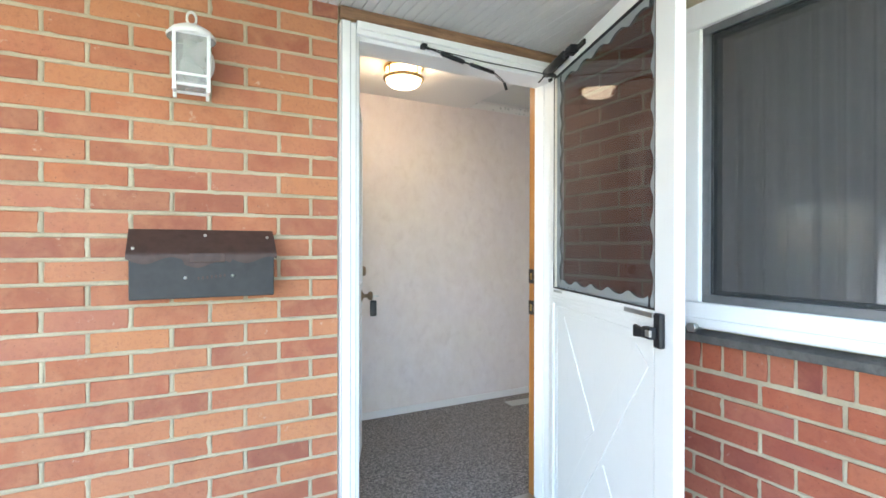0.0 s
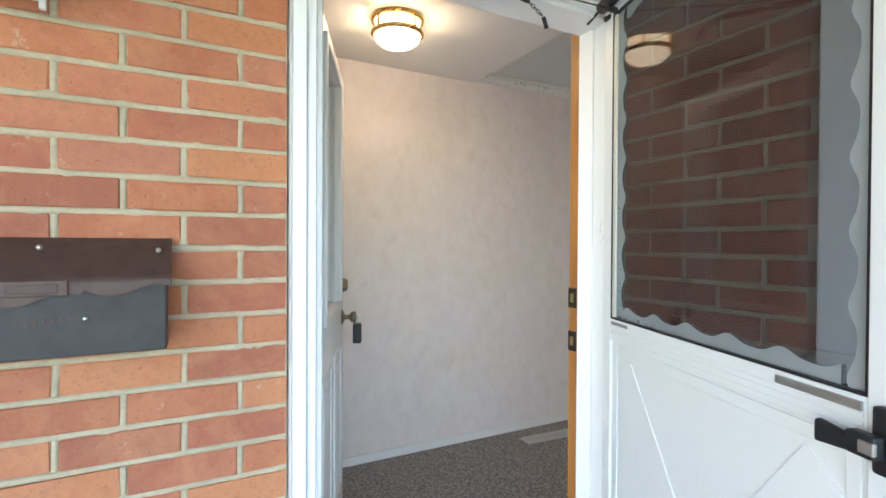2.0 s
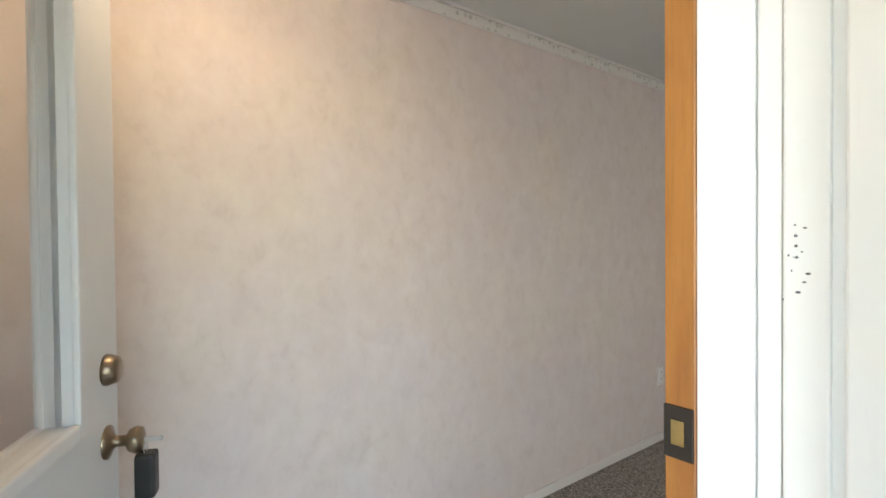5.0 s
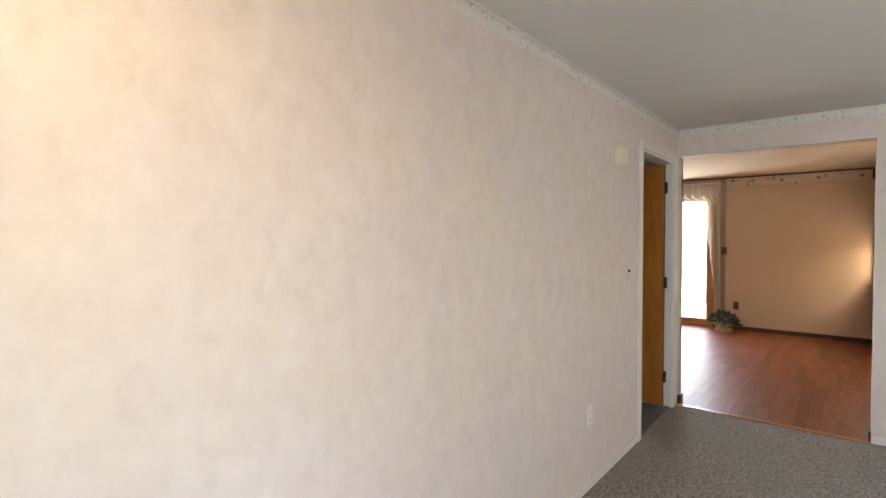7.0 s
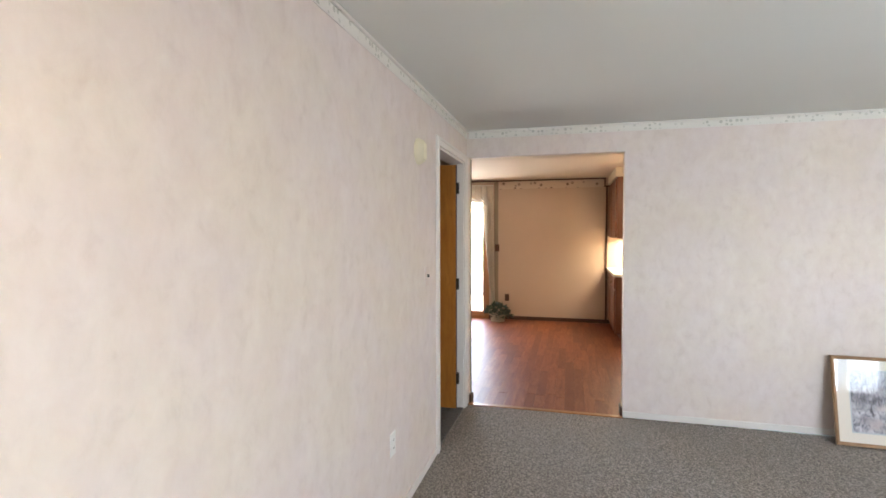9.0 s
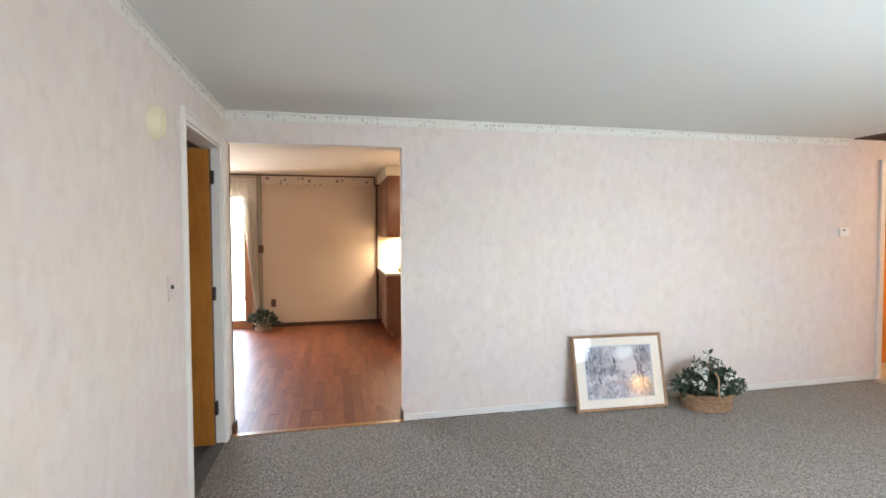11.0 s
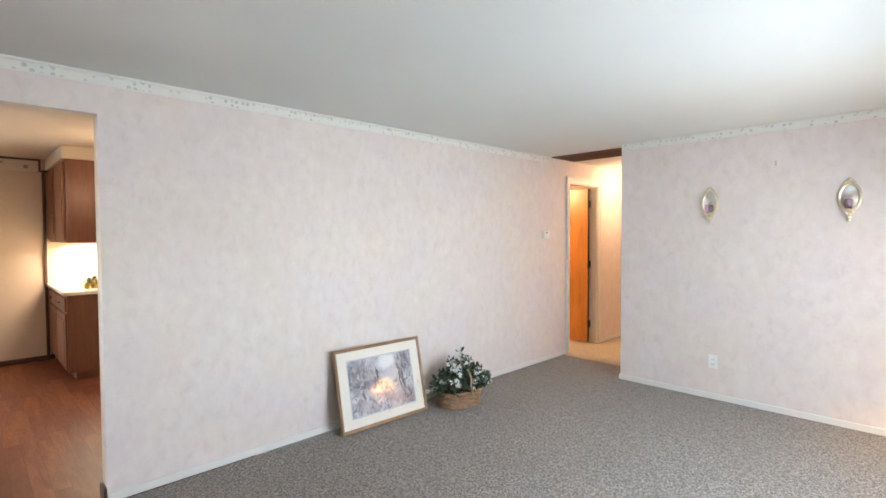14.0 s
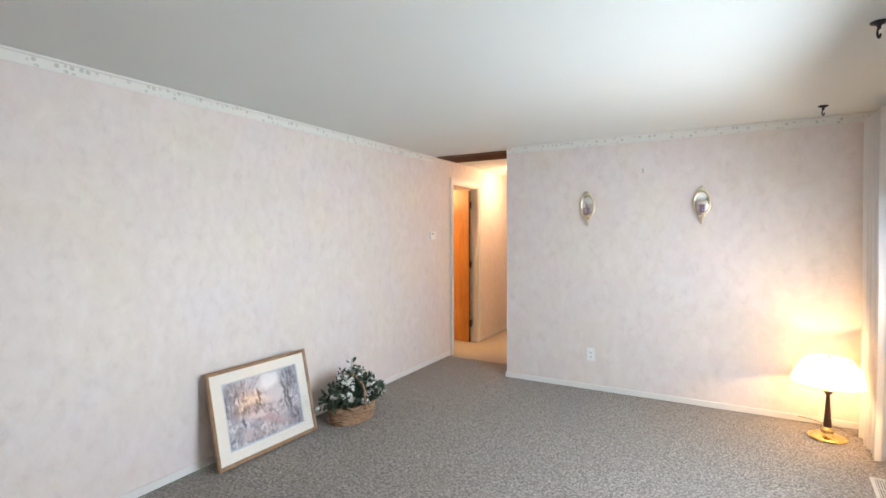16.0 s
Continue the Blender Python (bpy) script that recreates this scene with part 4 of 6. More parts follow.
def living_window():
    """White framed window with dark screens; daylight passes the panes."""
    y0, y1, z0, z1 = WIN
    bm = bmesh.new()
    fx0, fx1 = XO - 0.02, XO + 0.10
    fr, fr2 = 0.05, 0.125
    for a, b, c, d in ((y0, y1, z0, z0 + 0.085), (y0, y1, z1 - 0.085, z1), (y0, y0 + fr, z0 + 0.085, z1 - 0.085), (y1 - fr2, y1, z0 + 0.085, z1 - 0.085), (-2.01, -1.92, z0 + 0.085, z1 - 0.085)):
        box(bm, fx0, fx1, a, b, c, d, 0.006)
    box(bm, XO - 0.035, XO - 0.018, y0, y1, z0 + 0.005, z0 + 0.035, 0.006)
    ob = tagged(mesh("window_1", bm, WHITE), "wide white framed living room window with dark screens", "window", kind="structure")
    for a, b in ((y0 + fr, -2.01), (-1.92, y1 - fr2)):
        bm = bmesh.new()
        c, d = z0 + 0.085, z1 - 0.085
        s = 0.026
        for p in ((a, b, c, c + s), (a, b, d - s, d), (a, a + s, c + s, d - s), (b - s, b, c + s, d - s)):
            box(bm, XO - 0.006, XO + 0.012, *p, 0.002)
        mesh("screen_frame", bm, ALU, ob, label="grey aluminium screen frame")
        bm = bmesh.new()
        for p in ((a + s, b - s, c + s, c + s + 0.012), (a + s, b - s, d - s - 0.012, d - s), (a + s, a + s + 0.014, c + s + 0.012, d - s - 0.012), (b - s - 0.014, b - s, c + s + 0.012, d - s - 0.012)):
            box(bm, XO + 0.014, XO + 0.04, *p, 0.002)
        mesh("sash", bm, DARKPLATE, ob, label="dark sash edge behind the screen")
        bm = bmesh.new()
        box(bm, XO + 0.03, XO + 0.036, a + s, b - s, c + s, d - s)
        p = mesh("pane", bm, GLASS, ob, label="clear glass pane")
        p.visible_shadow = False
        bm = bmesh.new()
        box(bm, XO + 0.002, XO + 0.003, a + s, b - s, c + s, d - s)
        p = mesh("insect_screen", bm, SCREEN, ob, label="dark grey insect screen")
        p.visible_shadow = False
    bm = bmesh.new()
    box(bm, XO + 0.101, XW + 0.03, y0, y1, z0 - 0.02, z0, 0.005)
    mesh("inner_sill", bm, TRIM, ob, label="white inner window sill")


SCREEN = make_fabric("dark_insect_screen", (0.06, 0.064, 0.066), 0.5, 0.0, 1500.0)
living_window()

# sloped weathered sill of bricks on edge under the window
bm = bmesh.new()
box(bm, XO - 0.045, XO + 0.0, -3.3, -0.56, 0.888, 0.926, 0.004)
for v in bm.verts:
    if v.co.x < XO - 0.03 and v.co.z > 0.9:
        v.co.z -= 0.012
tagged(mesh("window_sill", bm, SILLBRICK), "dark weathered sloping sill under the window", "window sill", kind="structure")


def casing(name, axis, face, out, a0, a1, top, w=0.068, th=0.016, label="white painted door casing"):
    """Moulded casing round three sides of a door, on the wall face."""
    bm = bmesh.new()
    lo, hi = sorted((face + out * 0.0005, face + out * th))
    lo2, hi2 = sorted((face + out * th * 0.9, face + out * (th + 0.006)))
    parts = ((a0 - w, a0, 0.0, top + w), (a1, a1 + w, 0.0, top + w), (a0, a1, top, top + w))
    beads = ((a0 - w + 0.004, a0 - w + 0.022, 0.0, top + w - 0.004), (a1 + w - 0.022, a1 + w - 0.004, 0.0, top + w - 0.004), (a0 - w + 0.022, a1 + w - 0.022, top + w - 0.022, top + w - 0.004))
    for set_, (l, h) in ((parts, (lo, hi)), (beads, (lo2, hi2))):
        for p, q, z0, z1 in set_:
            if axis == "x":
                box(bm, p, q, l, h, z0, z1, 0.003)
            else:
                box(bm, l, h, p, q, z0, z1, 0.003)
    return tagged(mesh(name, bm, TRIM), label, "door casing", kind="structure")


casing("door_casing_landing", "x", Y1, -1, ROOM_DOOR[0], ROOM_DOOR[1], ROOM_DOOR[3], 0.06)
casing("door_casing_hall", "y", X1, -1, HALL_DOOR[0], HALL_DOOR[1], HALL_DOOR[3])
# jambs
bm = bmesh.new()
box(bm, ROOM_DOOR[0] - 0.001, ROOM_DOOR[0] + 0.015, Y1 - 0.002, Y1 + 0.117, 0.0, ROOM_DOOR[3])
box(bm, ROOM_DOOR[1] - 0.015, ROOM_DOOR[1] + 0.001, Y1 - 0.002, Y1 + 0.117, 0.0, ROOM_DOOR[3])
box(bm, ROOM_DOOR[0] + 0.015, ROOM_DOOR[1] - 0.015, Y1 - 0.002, Y1 + 0.117, ROOM_DOOR[3] - 0.015, ROOM_DOOR[3])
tagged(mesh("door_jamb_landing", bm, TRIM), "white painted door jamb", "door jamb", kind="structure")
bm = bmesh.new()
box(bm, X1 - 0.002, X1 + 0.122, HALL_DOOR[0] - 0.001, HALL_DOOR[0] + 0.015, 0.0, HALL_DOOR[3])
box(bm, X1 - 0.002, X1 + 0.122, HALL_DOOR[1] - 0.015, HALL_DOOR[1] + 0.001, 0.0, HALL_DOOR[3])
box(bm, X1 - 0.002, X1 + 0.122, HALL_DOOR[0] + 0.015, HALL_DOOR[1] - 0.015, HALL_DOOR[3] - 0.015, HALL_DOOR[3])
tagged(mesh("door_jamb_hall", bm, TRIM), "white painted door jamb", "door jamb", kind="structure")
# white corner board between the inner door and the kitchen opening, with the brown kitchen edge behind
trim("trim_corner", 5.167, X1 - 0.001, Y1 - 0.014, Y1 - 0.0005, 0.0, 2.105, TRIM, "white corner board beside the kitchen opening")
trim("trim_opening", X1 + 0.102, X1 + 0.121, KITCHEN_GAP[1] - 0.004, KITCHEN_GAP[1] - 0.0005, 0.0, 2.108, DARKTRIM, "thin dark brown edging of the kitchen opening", 0.001)
for yy, n in ((KITCHEN_GAP[0] + 0.008, "trim_stub_a"), (KITCHEN_GAP[1] - 0.013, "trim_stub_b")):
    trim(n, X1 + 0.004, X1 + 0.118, yy - 0.008, yy + 0.008, 0.0, 0.075, DARKTRIM, "dark brown baseboard stub in the kitchen opening", 0.002)
trim("threshold_kitchen", X1 - 0.03, X1 + 0.02, KITCHEN_GAP[0] + 0.001, KITCHEN_GAP[1] - 0.006, 0.0, 0.006, ORANGEWOOD, "thin wooden threshold strip", 0.002)
trim("threshold_landing", ROOM_DOOR[0] + 0.016, ROOM_DOOR[1] - 0.016, Y1 + 0.0, Y1 + 0.10, -0.005, 0.010, SLATE, "dark threshold under the inner door", 0.003)


def flush_door(name, label, m, w, h, hinge_side=1):
    """A flush veneered door. Local: x along the slab from its hinges."""
    d = thing(name, label, "door", m)
    bm = bmesh.new()
    box(bm, 0.003, w, 0, 0.036, 0.012, h, 0.002)
    mesh("slab", bm, DOORWOOD, d)
    bm = bmesh.new()
    box(bm, -0.0005, 0.0028, 0.001, 0.035, 0.012, h)
    mesh("hinge_edge", bm, DARKTRIM, d, label="dark hinge edge of the slab")
    bm = bmesh.new()
    for z in (0.26, 1.05, 1.84):
        box(bm, -0.02, -0.0006, 0.002, 0.034, z - 0.045, z + 0.045, 0.001)
        tube(bm, [(-0.006, hinge_side * 0.0 - 0.004 if hinge_side > 0 else 0.040, z - 0.046), (-0.006, -0.004 if hinge_side > 0 else 0.040, z + 0.046)], 0.007, 8)
    mesh("hinge", bm, DARKPLATE, d, label="dark hinges")
    bm = bmesh.new()
    for s in (-1, 1):
        lathe(bm, [(0, 0), (0.03, 0), (0.03, 0.006), (0.011, 0.014), (0.011, 0.035), (0.026, 0.045), (0.026, 0.06), (0, 0.064)], 20,
              m=pose(w - 0.06, 0.0 if s < 0 else 0.036, 0.93, 90 * -s * -1 if s < 0 else -90, 0, 0))
    mesh("knob", bm, BRONZE, d)


flush_door("inner_door", "amber varnished flush door standing open off the living room", pose(ROOM_DOOR[1] - 0.022, Y1 + 0.052, 0.0, 0, 0, 90), 0.74, 2.03)
flush_door("hall_door", "amber varnished flush door standing open to a lit room", pose(X1 + 0.085, HALL_DOOR[0] + 0.05, 0.0, 0, 0, -4), 0.68, 2.045, -1)

# ---- porch things ----


def wall_lantern():
    d = thing("wall_lantern", "white metal porch lantern with milky panes on the brick wall", "wall lamp", pose(-0.470, -0.002, 1.74))
    bm = bmesh.new()
    lathe(bm, [(0, 0), (0.055, 0), (0.055, 0.006), (0.045, 0.014), (0.02, 0.02), (0, 0.02)], 28, sy=1.25, m=pose(0.012, 0, 0.035, 90, 0, 0))
    tube(bm, [(0.0, -0.015, 0.06), (0.0, -0.04, 0.085), (0.0, -0.075, 0.088)], 0.010, 10)
    mesh("back_plate", bm, PLASTIC, d)
    bm = bmesh.new()
    c, s, z0, z1 = -0.085, 0.045, -0.078, 0.078
    for sx in (-1, 1):
        for sy in (-1, 1):
            box(bm, sx * s - 0.005, sx * s + 0.005, c + sy * s - 0.005, c + sy * s + 0.005, z0 - 0.014, z1, 0.002)
    for z in (z0, z0 + 0.03, z1 - 0.006):
        for sy in (-1, 1):
            box(bm, -s, s, c + sy * s - 0.004, c + sy * s + 0.004, z, z + 0.008, 0.002)
            box(bm, sy * s - 0.004, sy * s + 0.004, c - s, c + s, z, z + 0.008, 0.002)
    mesh("cage", bm, PLASTIC, d)
    bm = bmesh.new()
    lathe(bm, [(0.066, 0.074), (0.068, 0.082), (0.055, 0.098), (0.03, 0.112), (0.012, 0.116), (0, 0.116)], 28, (0, c, 0))
    tube(bm, [(0.013 * math.sin(i * 0.628), c, 0.136 + 0.020 * -math.cos(i * 0.628)) for i in range(10)], 0.004, 6, closed=True)
    mesh("cap", bm, PLASTIC, d)
    bm = bmesh.new()
    for sy in (-1, 1):
        box(bm, -s + 0.005, s - 0.005, c + sy * s - 0.0012, c + sy * s + 0.0012, z0 + 0.008, z1 - 0.006)
        box(bm, sy * s - 0.0012, sy * s + 0.0012, c - s + 0.005, c + s - 0.005, z0 + 0.008, z1 - 0.006)
    p = mesh("pane", bm, SEEDED, d, label="hazy glass panes")
    p.visible_shadow = False
    bm = bmesh.new()
    lathe(bm, [(0, 0.07), (0.022, 0.068), (0.022, 0.04), (0.018, 0.038), (0.03, 0.0), (0.031, -0.02), (0.02, -0.045), (0, -0.052)], 20, (0, c, 0))
    mesh("bulb", bm, LANTERNGLASS, d, label="unlit white bulb in its socket")


SEEDED = make_glass("hazy_lantern_glass", (0.86, 0.87, 0.86), 0.25, dust=0.3)
wall_lantern()


def mailbox():
    d = thing("mailbox", "slate grey metal mailbox with brown lid on brick wall", "mailbox", pose(-0.432, -0.002, 1.04))
    w, dep, h = 0.198, 0.088, 0.135
    bm = bmesh.new()
    box(bm, -w, w, -dep, 0, 0, h, 0.004)
    mesh("body", bm, MAILGREY, d)
    bm = bmesh.new()

    # lid slopes from the wall down to the front, then turns down in a wavy lip
    def lid(u, v):
        x = -w - 0.007 + 2 * (w + 0.007) * u
        if v <= 0.7:
            t = v / 0.7
            return (x, -0.001 - (dep + 0.006) * t, 0.208 - 0.062 * t - 0.012 * t * t)
        t = (v - 0.7) / 0.3
        drop = 0.020 + 0.010 * math.sin(u * 2 * math.pi * 3.0 - 0.5) + (0.012 if 0.36 < u < 0.68 else 0.0)
        return (x, -dep - 0.0085, 0.134 - drop * t)

    sheet(bm, lid, 72, 14)
    ends = [[(sx * (w + 0.006), -0.001, 0.207), (sx * (w + 0.006), -dep - 0.006, 0.134), (sx * (w + 0.006), -dep - 0.006, 0.118), (sx * (w + 0.006), -0.001, 0.118)] for sx in (-1, 1)]
    for e in ends:
        bm.faces.new([bm.verts.new(p) for p in e])
    mesh("lid", bm, MAILBROWN, d, label="rusty brown lid with a wavy lip")
    bm = bmesh.new()
    box(bm, -0.045, 0.052, -dep - 0.0135, -dep - 0.009, 0.108, 0.135, 0.002)
    box(bm, -0.030, 0.038, -dep - 0.0145, -dep - 0.0125, 0.114, 0.128, 0.001, 1)
    mesh("name_holder", bm, [MAILBROWN, MAILGREY], d)
    for x, z in ((-0.055, 0.062), (0.075, 0.066), (-w + 0.01, 0.15), (w - 0.015, 0.185), (0.0, 0.19)):
        y = -dep - 0.001 if z < 0.1 else -0.012 - (0.208 - z) * 1.2
        bm = bmesh.new()
        lathe(bm, [(0, 0.004), (0.005, 0.002), (0.005, 0), (0, 0)], 10, m=pose(x, y, z, 90, 0, 0))
        mesh("screw", bm, STEEL, d, label="bright screw head")
    bm = bmesh.new()
    for i in range(7):
        box(bm, -0.022 + i * 0.012, -0.017 + i * 0.012, -dep - 0.0012, -dep, 0.055 + 0.0012 * i, 0.064 + 0.0012 * i)
    mesh("embossed_marks", bm, MAILBROWN, d, label="worn embossed marks that cannot be read")


mailbox()

d = thing("wall_peg", "small grey metal pipe stub under the window frame", "pipe stub", pose(XO - 0.002, -0.70, 0.935))
bm = bmesh.new()
tube(bm, [(0.0, 0, 0), (-0.055, 0, 0)], 0.011, 12)
tube(bm, [(-0.045, 0, 0), (-0.062, 0, 0)], 0.016, 6)
mesh("pipe", bm, STEEL, d)

# ---- entry things ----


def ceiling_light():
    d = thing("ceiling_light", "lit brass flush ceiling light with opal glass", "ceiling lamp", pose(0.646, 0.925, HE))
    bm = bmesh.new()
    lathe(bm, [(0, -0.0005), (0.118, -0.0005), (0.120, -0.008), (0.116, -0.018), (0.108, -0.020), (0.10, -0.014), (0, -0.014)], 40)
    lathe(bm, [(0.112, -0.062), (0.119, -0.064), (0.120, -0.074), (0.114, -0.082), (0.104, -0.080), (0.104, -0.066), (0.112, -0.062)], 40)
    for i in range(4):
        a = i * math.pi / 2 + 0.35
        tube(bm, [(0.112 * math.cos(a), 0.112 * math.sin(a), -0.016), (0.112 * math.cos(a), 0.112 * math.sin(a), -0.066)], 0.013, 8, flat=0.35)
    mesh("brass_ring", bm, BRASS, d, label="polished brass rings and bars")
    bm = bmesh.new()
    lathe(bm, [(0.100, -0.018), (0.1005, -0.066)], 40)
    lathe(bm, [(0.104, -0.078), (0.098, -0.098), (0.078, -0.115), (0.045, -0.126), (0, -0.130)], 40)
    p = mesh("opal_glass", bm, GLOW, d, label="glowing opal glass")
    p.visible_shadow = False


ceiling_light()


def register(name, label, m, lx, ly):
    d = thing(name, label, "floor vent", m)
    bm = bmesh.new()
    f = 0.02
    for x0, x1, y0, y1 in ((0, lx, 0, f), (0, lx, ly - f, ly), (0, f, f, ly - f), (lx - f, lx, f, ly - f)):
        box(bm, x0, x1, y0, y1, 0, 0.007, 0.002)
    n = int((ly - 2 * f) / 0.012)
    for i in range(n):
        y = f + (i + 0.5) * (ly - 2 * f) / n
        box(bm, f, lx - f, y - 0.003, y + 0.003, 0.001, 0.006)
    box(bm, lx / 2 - 0.004, lx / 2 + 0.004, f, ly - f, 0.001, 0.0065)
    mesh("grille", bm, VENTGREY, d)
    bm = bmesh.new()
    box(bm, f, lx - f, f, ly - f, 0.0002, 0.001)
    mesh("damper", bm, DARKPLATE, d, label="dark damper behind the slats")


register("floor_vent", "white metal floor register set in the carpet", pose(1.675, 1.275, 0.0005, 0, 0, -3), 0.39, 0.10)
register("floor_vent", "white metal floor register set in the carpet", pose(1.60, -3.02, 0.0005, 0, 0, 85), 0.30, 0.10)

# ---- wall fittings ----


def plate(name, label, category, m, kind="outlet", mat=None, group=""):
    """A cover plate; local -y stands out from the wall."""
    d = thing(name, label, category, m, group)
    bm = bmesh.new()
    box(bm, -0.036, 0.036, -0.006, 0, -0.059, 0.059, 0.003)
    mesh("cover", bm, mat or PLASTIC, d)
    bm = bmesh.new()
    if kind == "outlet":
        bm.free()
        for z in (-0.021, 0.021):
            bm = bmesh.new()
            lathe(bm, [(0, 0.003), (0.015, 0.003), (0.017, 0)], 20, m=pose(0, -0.0055, z, 90, 0, 0))
            for x in (-0.006, 0.006):
                box(bm, x - 0.0012, x + 0.0012, -0.0092, -0.008, z - 0.004, z + 0.006, mi=1)
            mesh("socket", bm, [mat or PLASTIC, BLACK], d)
    else:
        box(bm, -0.005, 0.005, -0.018, -0.005, -0.004, 0.014, 0.002)
        mesh("toggle", bm, BLACK, d, label="dark toggle")
    return d


plate("wall_outlet", "white double outlet low on the pink wall", "outlet", pose(3.40, Y1 - 0.0005, 0.42), group="outlets")
plate("wall_outlet", "white double outlet low on the pink wall", "outlet", pose(3.431, YS + 0.0005, 0.33, 0, 0, 180), group="outlets")
plate("light_switch", "pale pink switch plate with a dark toggle", "light switch", pose(4.015, Y1 - 0.0005, 1.205), "switch", PINKPLATE)
plate("kitchen_outlet", "brown outlet plate on the beige kitchen wall", "outlet", pose(9.3995, 1.675, 0.37, 0, 0, -90), mat=BROWNPLASTIC)
plate("kitchen_switch", "brown switch plate on the kitchen corner", "light switch", pose(9.3795, 1.842, 1.21, 0, 0, -90), "switch", BROWNPLASTIC)

d = thing("door_chime", "ivory oval door chime cover high on the wall", "door chime", pose(3.84, Y1 - 0.0005, 1.945))
bm = bmesh.new()
lathe(bm, [(0, 0.046), (0.034, 0.045), (0.056, 0.038), (0.068, 0.014), (0.069, 0.0)], 32, sx=1.0, sy=1.1, m=pose(0, 0, 0, 90, 0, 0))
mesh("cover", bm, IVORY, d)
bm = bmesh.new()
for x in (-0.014, 0.014):
    box(bm, x - 0.004, x + 0.004, -0.050, -0.04, -0.045, 0.045, 0.002)
mesh("louvre", bm, IVORY, d)

d = thing("thermostat", "small white thermostat on the pink wall", "thermostat", pose(X1 - 0.0005, -3.985, 1.445, 0, 0, -90))
bm = bmesh.new()
box(bm, -0.055, 0.055, -0.026, 0, -0.042, 0.042, 0.006)
mesh("case", bm, PLASTIC, d)
bm = bmesh.new()
box(bm, -0.026, 0.006, -0.0275, -0.0255, 0.014, 0.026)
mesh("display", bm, BLACK, d, label="small dark display")

d = thing("nail", "small bent nail in the pink wall", "nail", pose(2.989, YS + 0.0005, 2.014))
bm = bmesh.new()
tube(bm, [(0, 0, 0.004), (0, 0.02, 0.0), (0, 0.024, 0.012)], 0.003, 6)
box(bm, -0.006, 0.006, 0, 0.003, -0.022, 0.018, 0.001)
mesh("hook", bm, STEEL, d)


def ceiling_grille():
    d = thing("ceiling_grille", "dark brown slatted return air grille in the hall ceiling", "vent", pose(0, 0, H))
    x0, x1, y0, y1 = 4.30, 5.18, -4.52, -4.05
    bm = bmesh.new()
    for a in ((x0, x1, y0, y0 + 0.03), (x0, x1, y1 - 0.03, y1), (x0, x0 + 0.03, y0 + 0.03, y1 - 0.03), (x1 - 0.03, x1, y0 + 0.03, y1 - 0.03)):
        box(bm, *a, -0.012, -0.0005, 0.003)
    mesh("rim", bm, DARKTRIM, d)
    slat = None
    n = 20
    for i in range(n):
        y = y0 + 0.03 + (i + 0.5) * (y1 - y0 - 0.06) / n
        if slat is None:
            bm = bmesh.new()
            box(bm, x0 + 0.03, x1 - 0.03, -0.009, 0.009, -0.001, 0.001, m=pose(0, 0, -0.007, 28, 0, 0))
            slat = mesh("slat", bm, DARKTRIM, d, pose(0, y, 0))
        else:
            o = new("slat", slat.data)
            o.parent, o.matrix_basis = d, pose(0, y, 0)


ceiling_grille()


def sconce(m):
    """Brass oval mirror sconce with a candle cup. Local -y stands out from the wall, origin at the middle."""
    d = thing("mirror_sconce", "pale brass oval mirror wall sconce with a glass candle cup", "wall sconce", m, "pair of mirror sconces")
    bm = bmesh.new()
    n = 40
    tube(bm, [(0.062 * math.cos(2 * math.pi * i / n), -0.010, 0.015 + 0.098 * math.sin(2 * math.pi * i / n)) for i in range(n)], 0.0105, 10, closed=True)
    lathe(bm, [(0, 0.007), (0.060, 0.006), (0.062, 0.0)], 32, sy=1.58, m=pose(0, 0, 0.015, 90, 0, 0))
    mesh("frame", bm, CHAMPAGNE, d, label="pale brass oval frame")
    bm = bmesh.new()
    lathe(bm, [(0, 0.0095), (0.050, 0.009), (0.054, 0.0075)], 32, sy=1.64, m=pose(0, 0, 0.015, 90, 0, 0))
    mesh("mirror", bm, MIRROR, d, label="oval mirror")
    bm = bmesh.new()
    for x, z, r in ((0, 0.142, 0.014), (-0.016, 0.128, 0.012), (0.016, 0.128, 0.012), (-0.030, 0.116, 0.009), (0.030, 0.116, 0.009), (0, 0.122, 0.012)):
        bmesh.ops.create_uvsphere(bm, u_segments=10, v_segments=7, radius=r, matrix=Matrix.Translation((x, -0.012, z)))
    mesh("crest", bm, CHAMPAGNE, d, label="cast brass crest")
    bm = bmesh.new()
    for x, z, r in ((0, -0.112, 0.014), (0, -0.134, 0.015), (0, -0.155, 0.012), (-0.018, -0.098, 0.012), (0.018, -0.098, 0.012)):
        bmesh.ops.create_uvsphere(bm, u_segments=10, v_segments=7, radius=r, matrix=Matrix.Translation((x, -0.012, z)))
    mesh("finial", bm, CHAMPAGNE, d, label="cast brass finial")
    bm = bmesh.new()
    tube(bm, [(0, -0.012, -0.105), (0, -0.045, -0.12), (0, -0.07, -0.105), (0, -0.07, -0.085)], 0.006, 8)
    lathe(bm, [(0, -0.088), (0.012, -0.088), (0.026, -0.078), (0.028, -0.072), (0, -0.072)], 20, (0, -0.07, 0))
    mesh("arm", bm, CHAMPAGNE, d)
    bm = bmesh.new()
    lathe(bm, [(0.018, -0.071), (0.026, -0.05), (0.027, -0.02), (0.024, 0.0), (0.0225, 0.0), (0.0255, -0.02), (0.0245, -0.05), (0.0165, -0.069)], 20, (0, -0.07, 0))
    p = mesh("cup", bm, PURPLEGLASS, d, label="smoky violet glass cup")
    p.visible_shadow = False
    return d


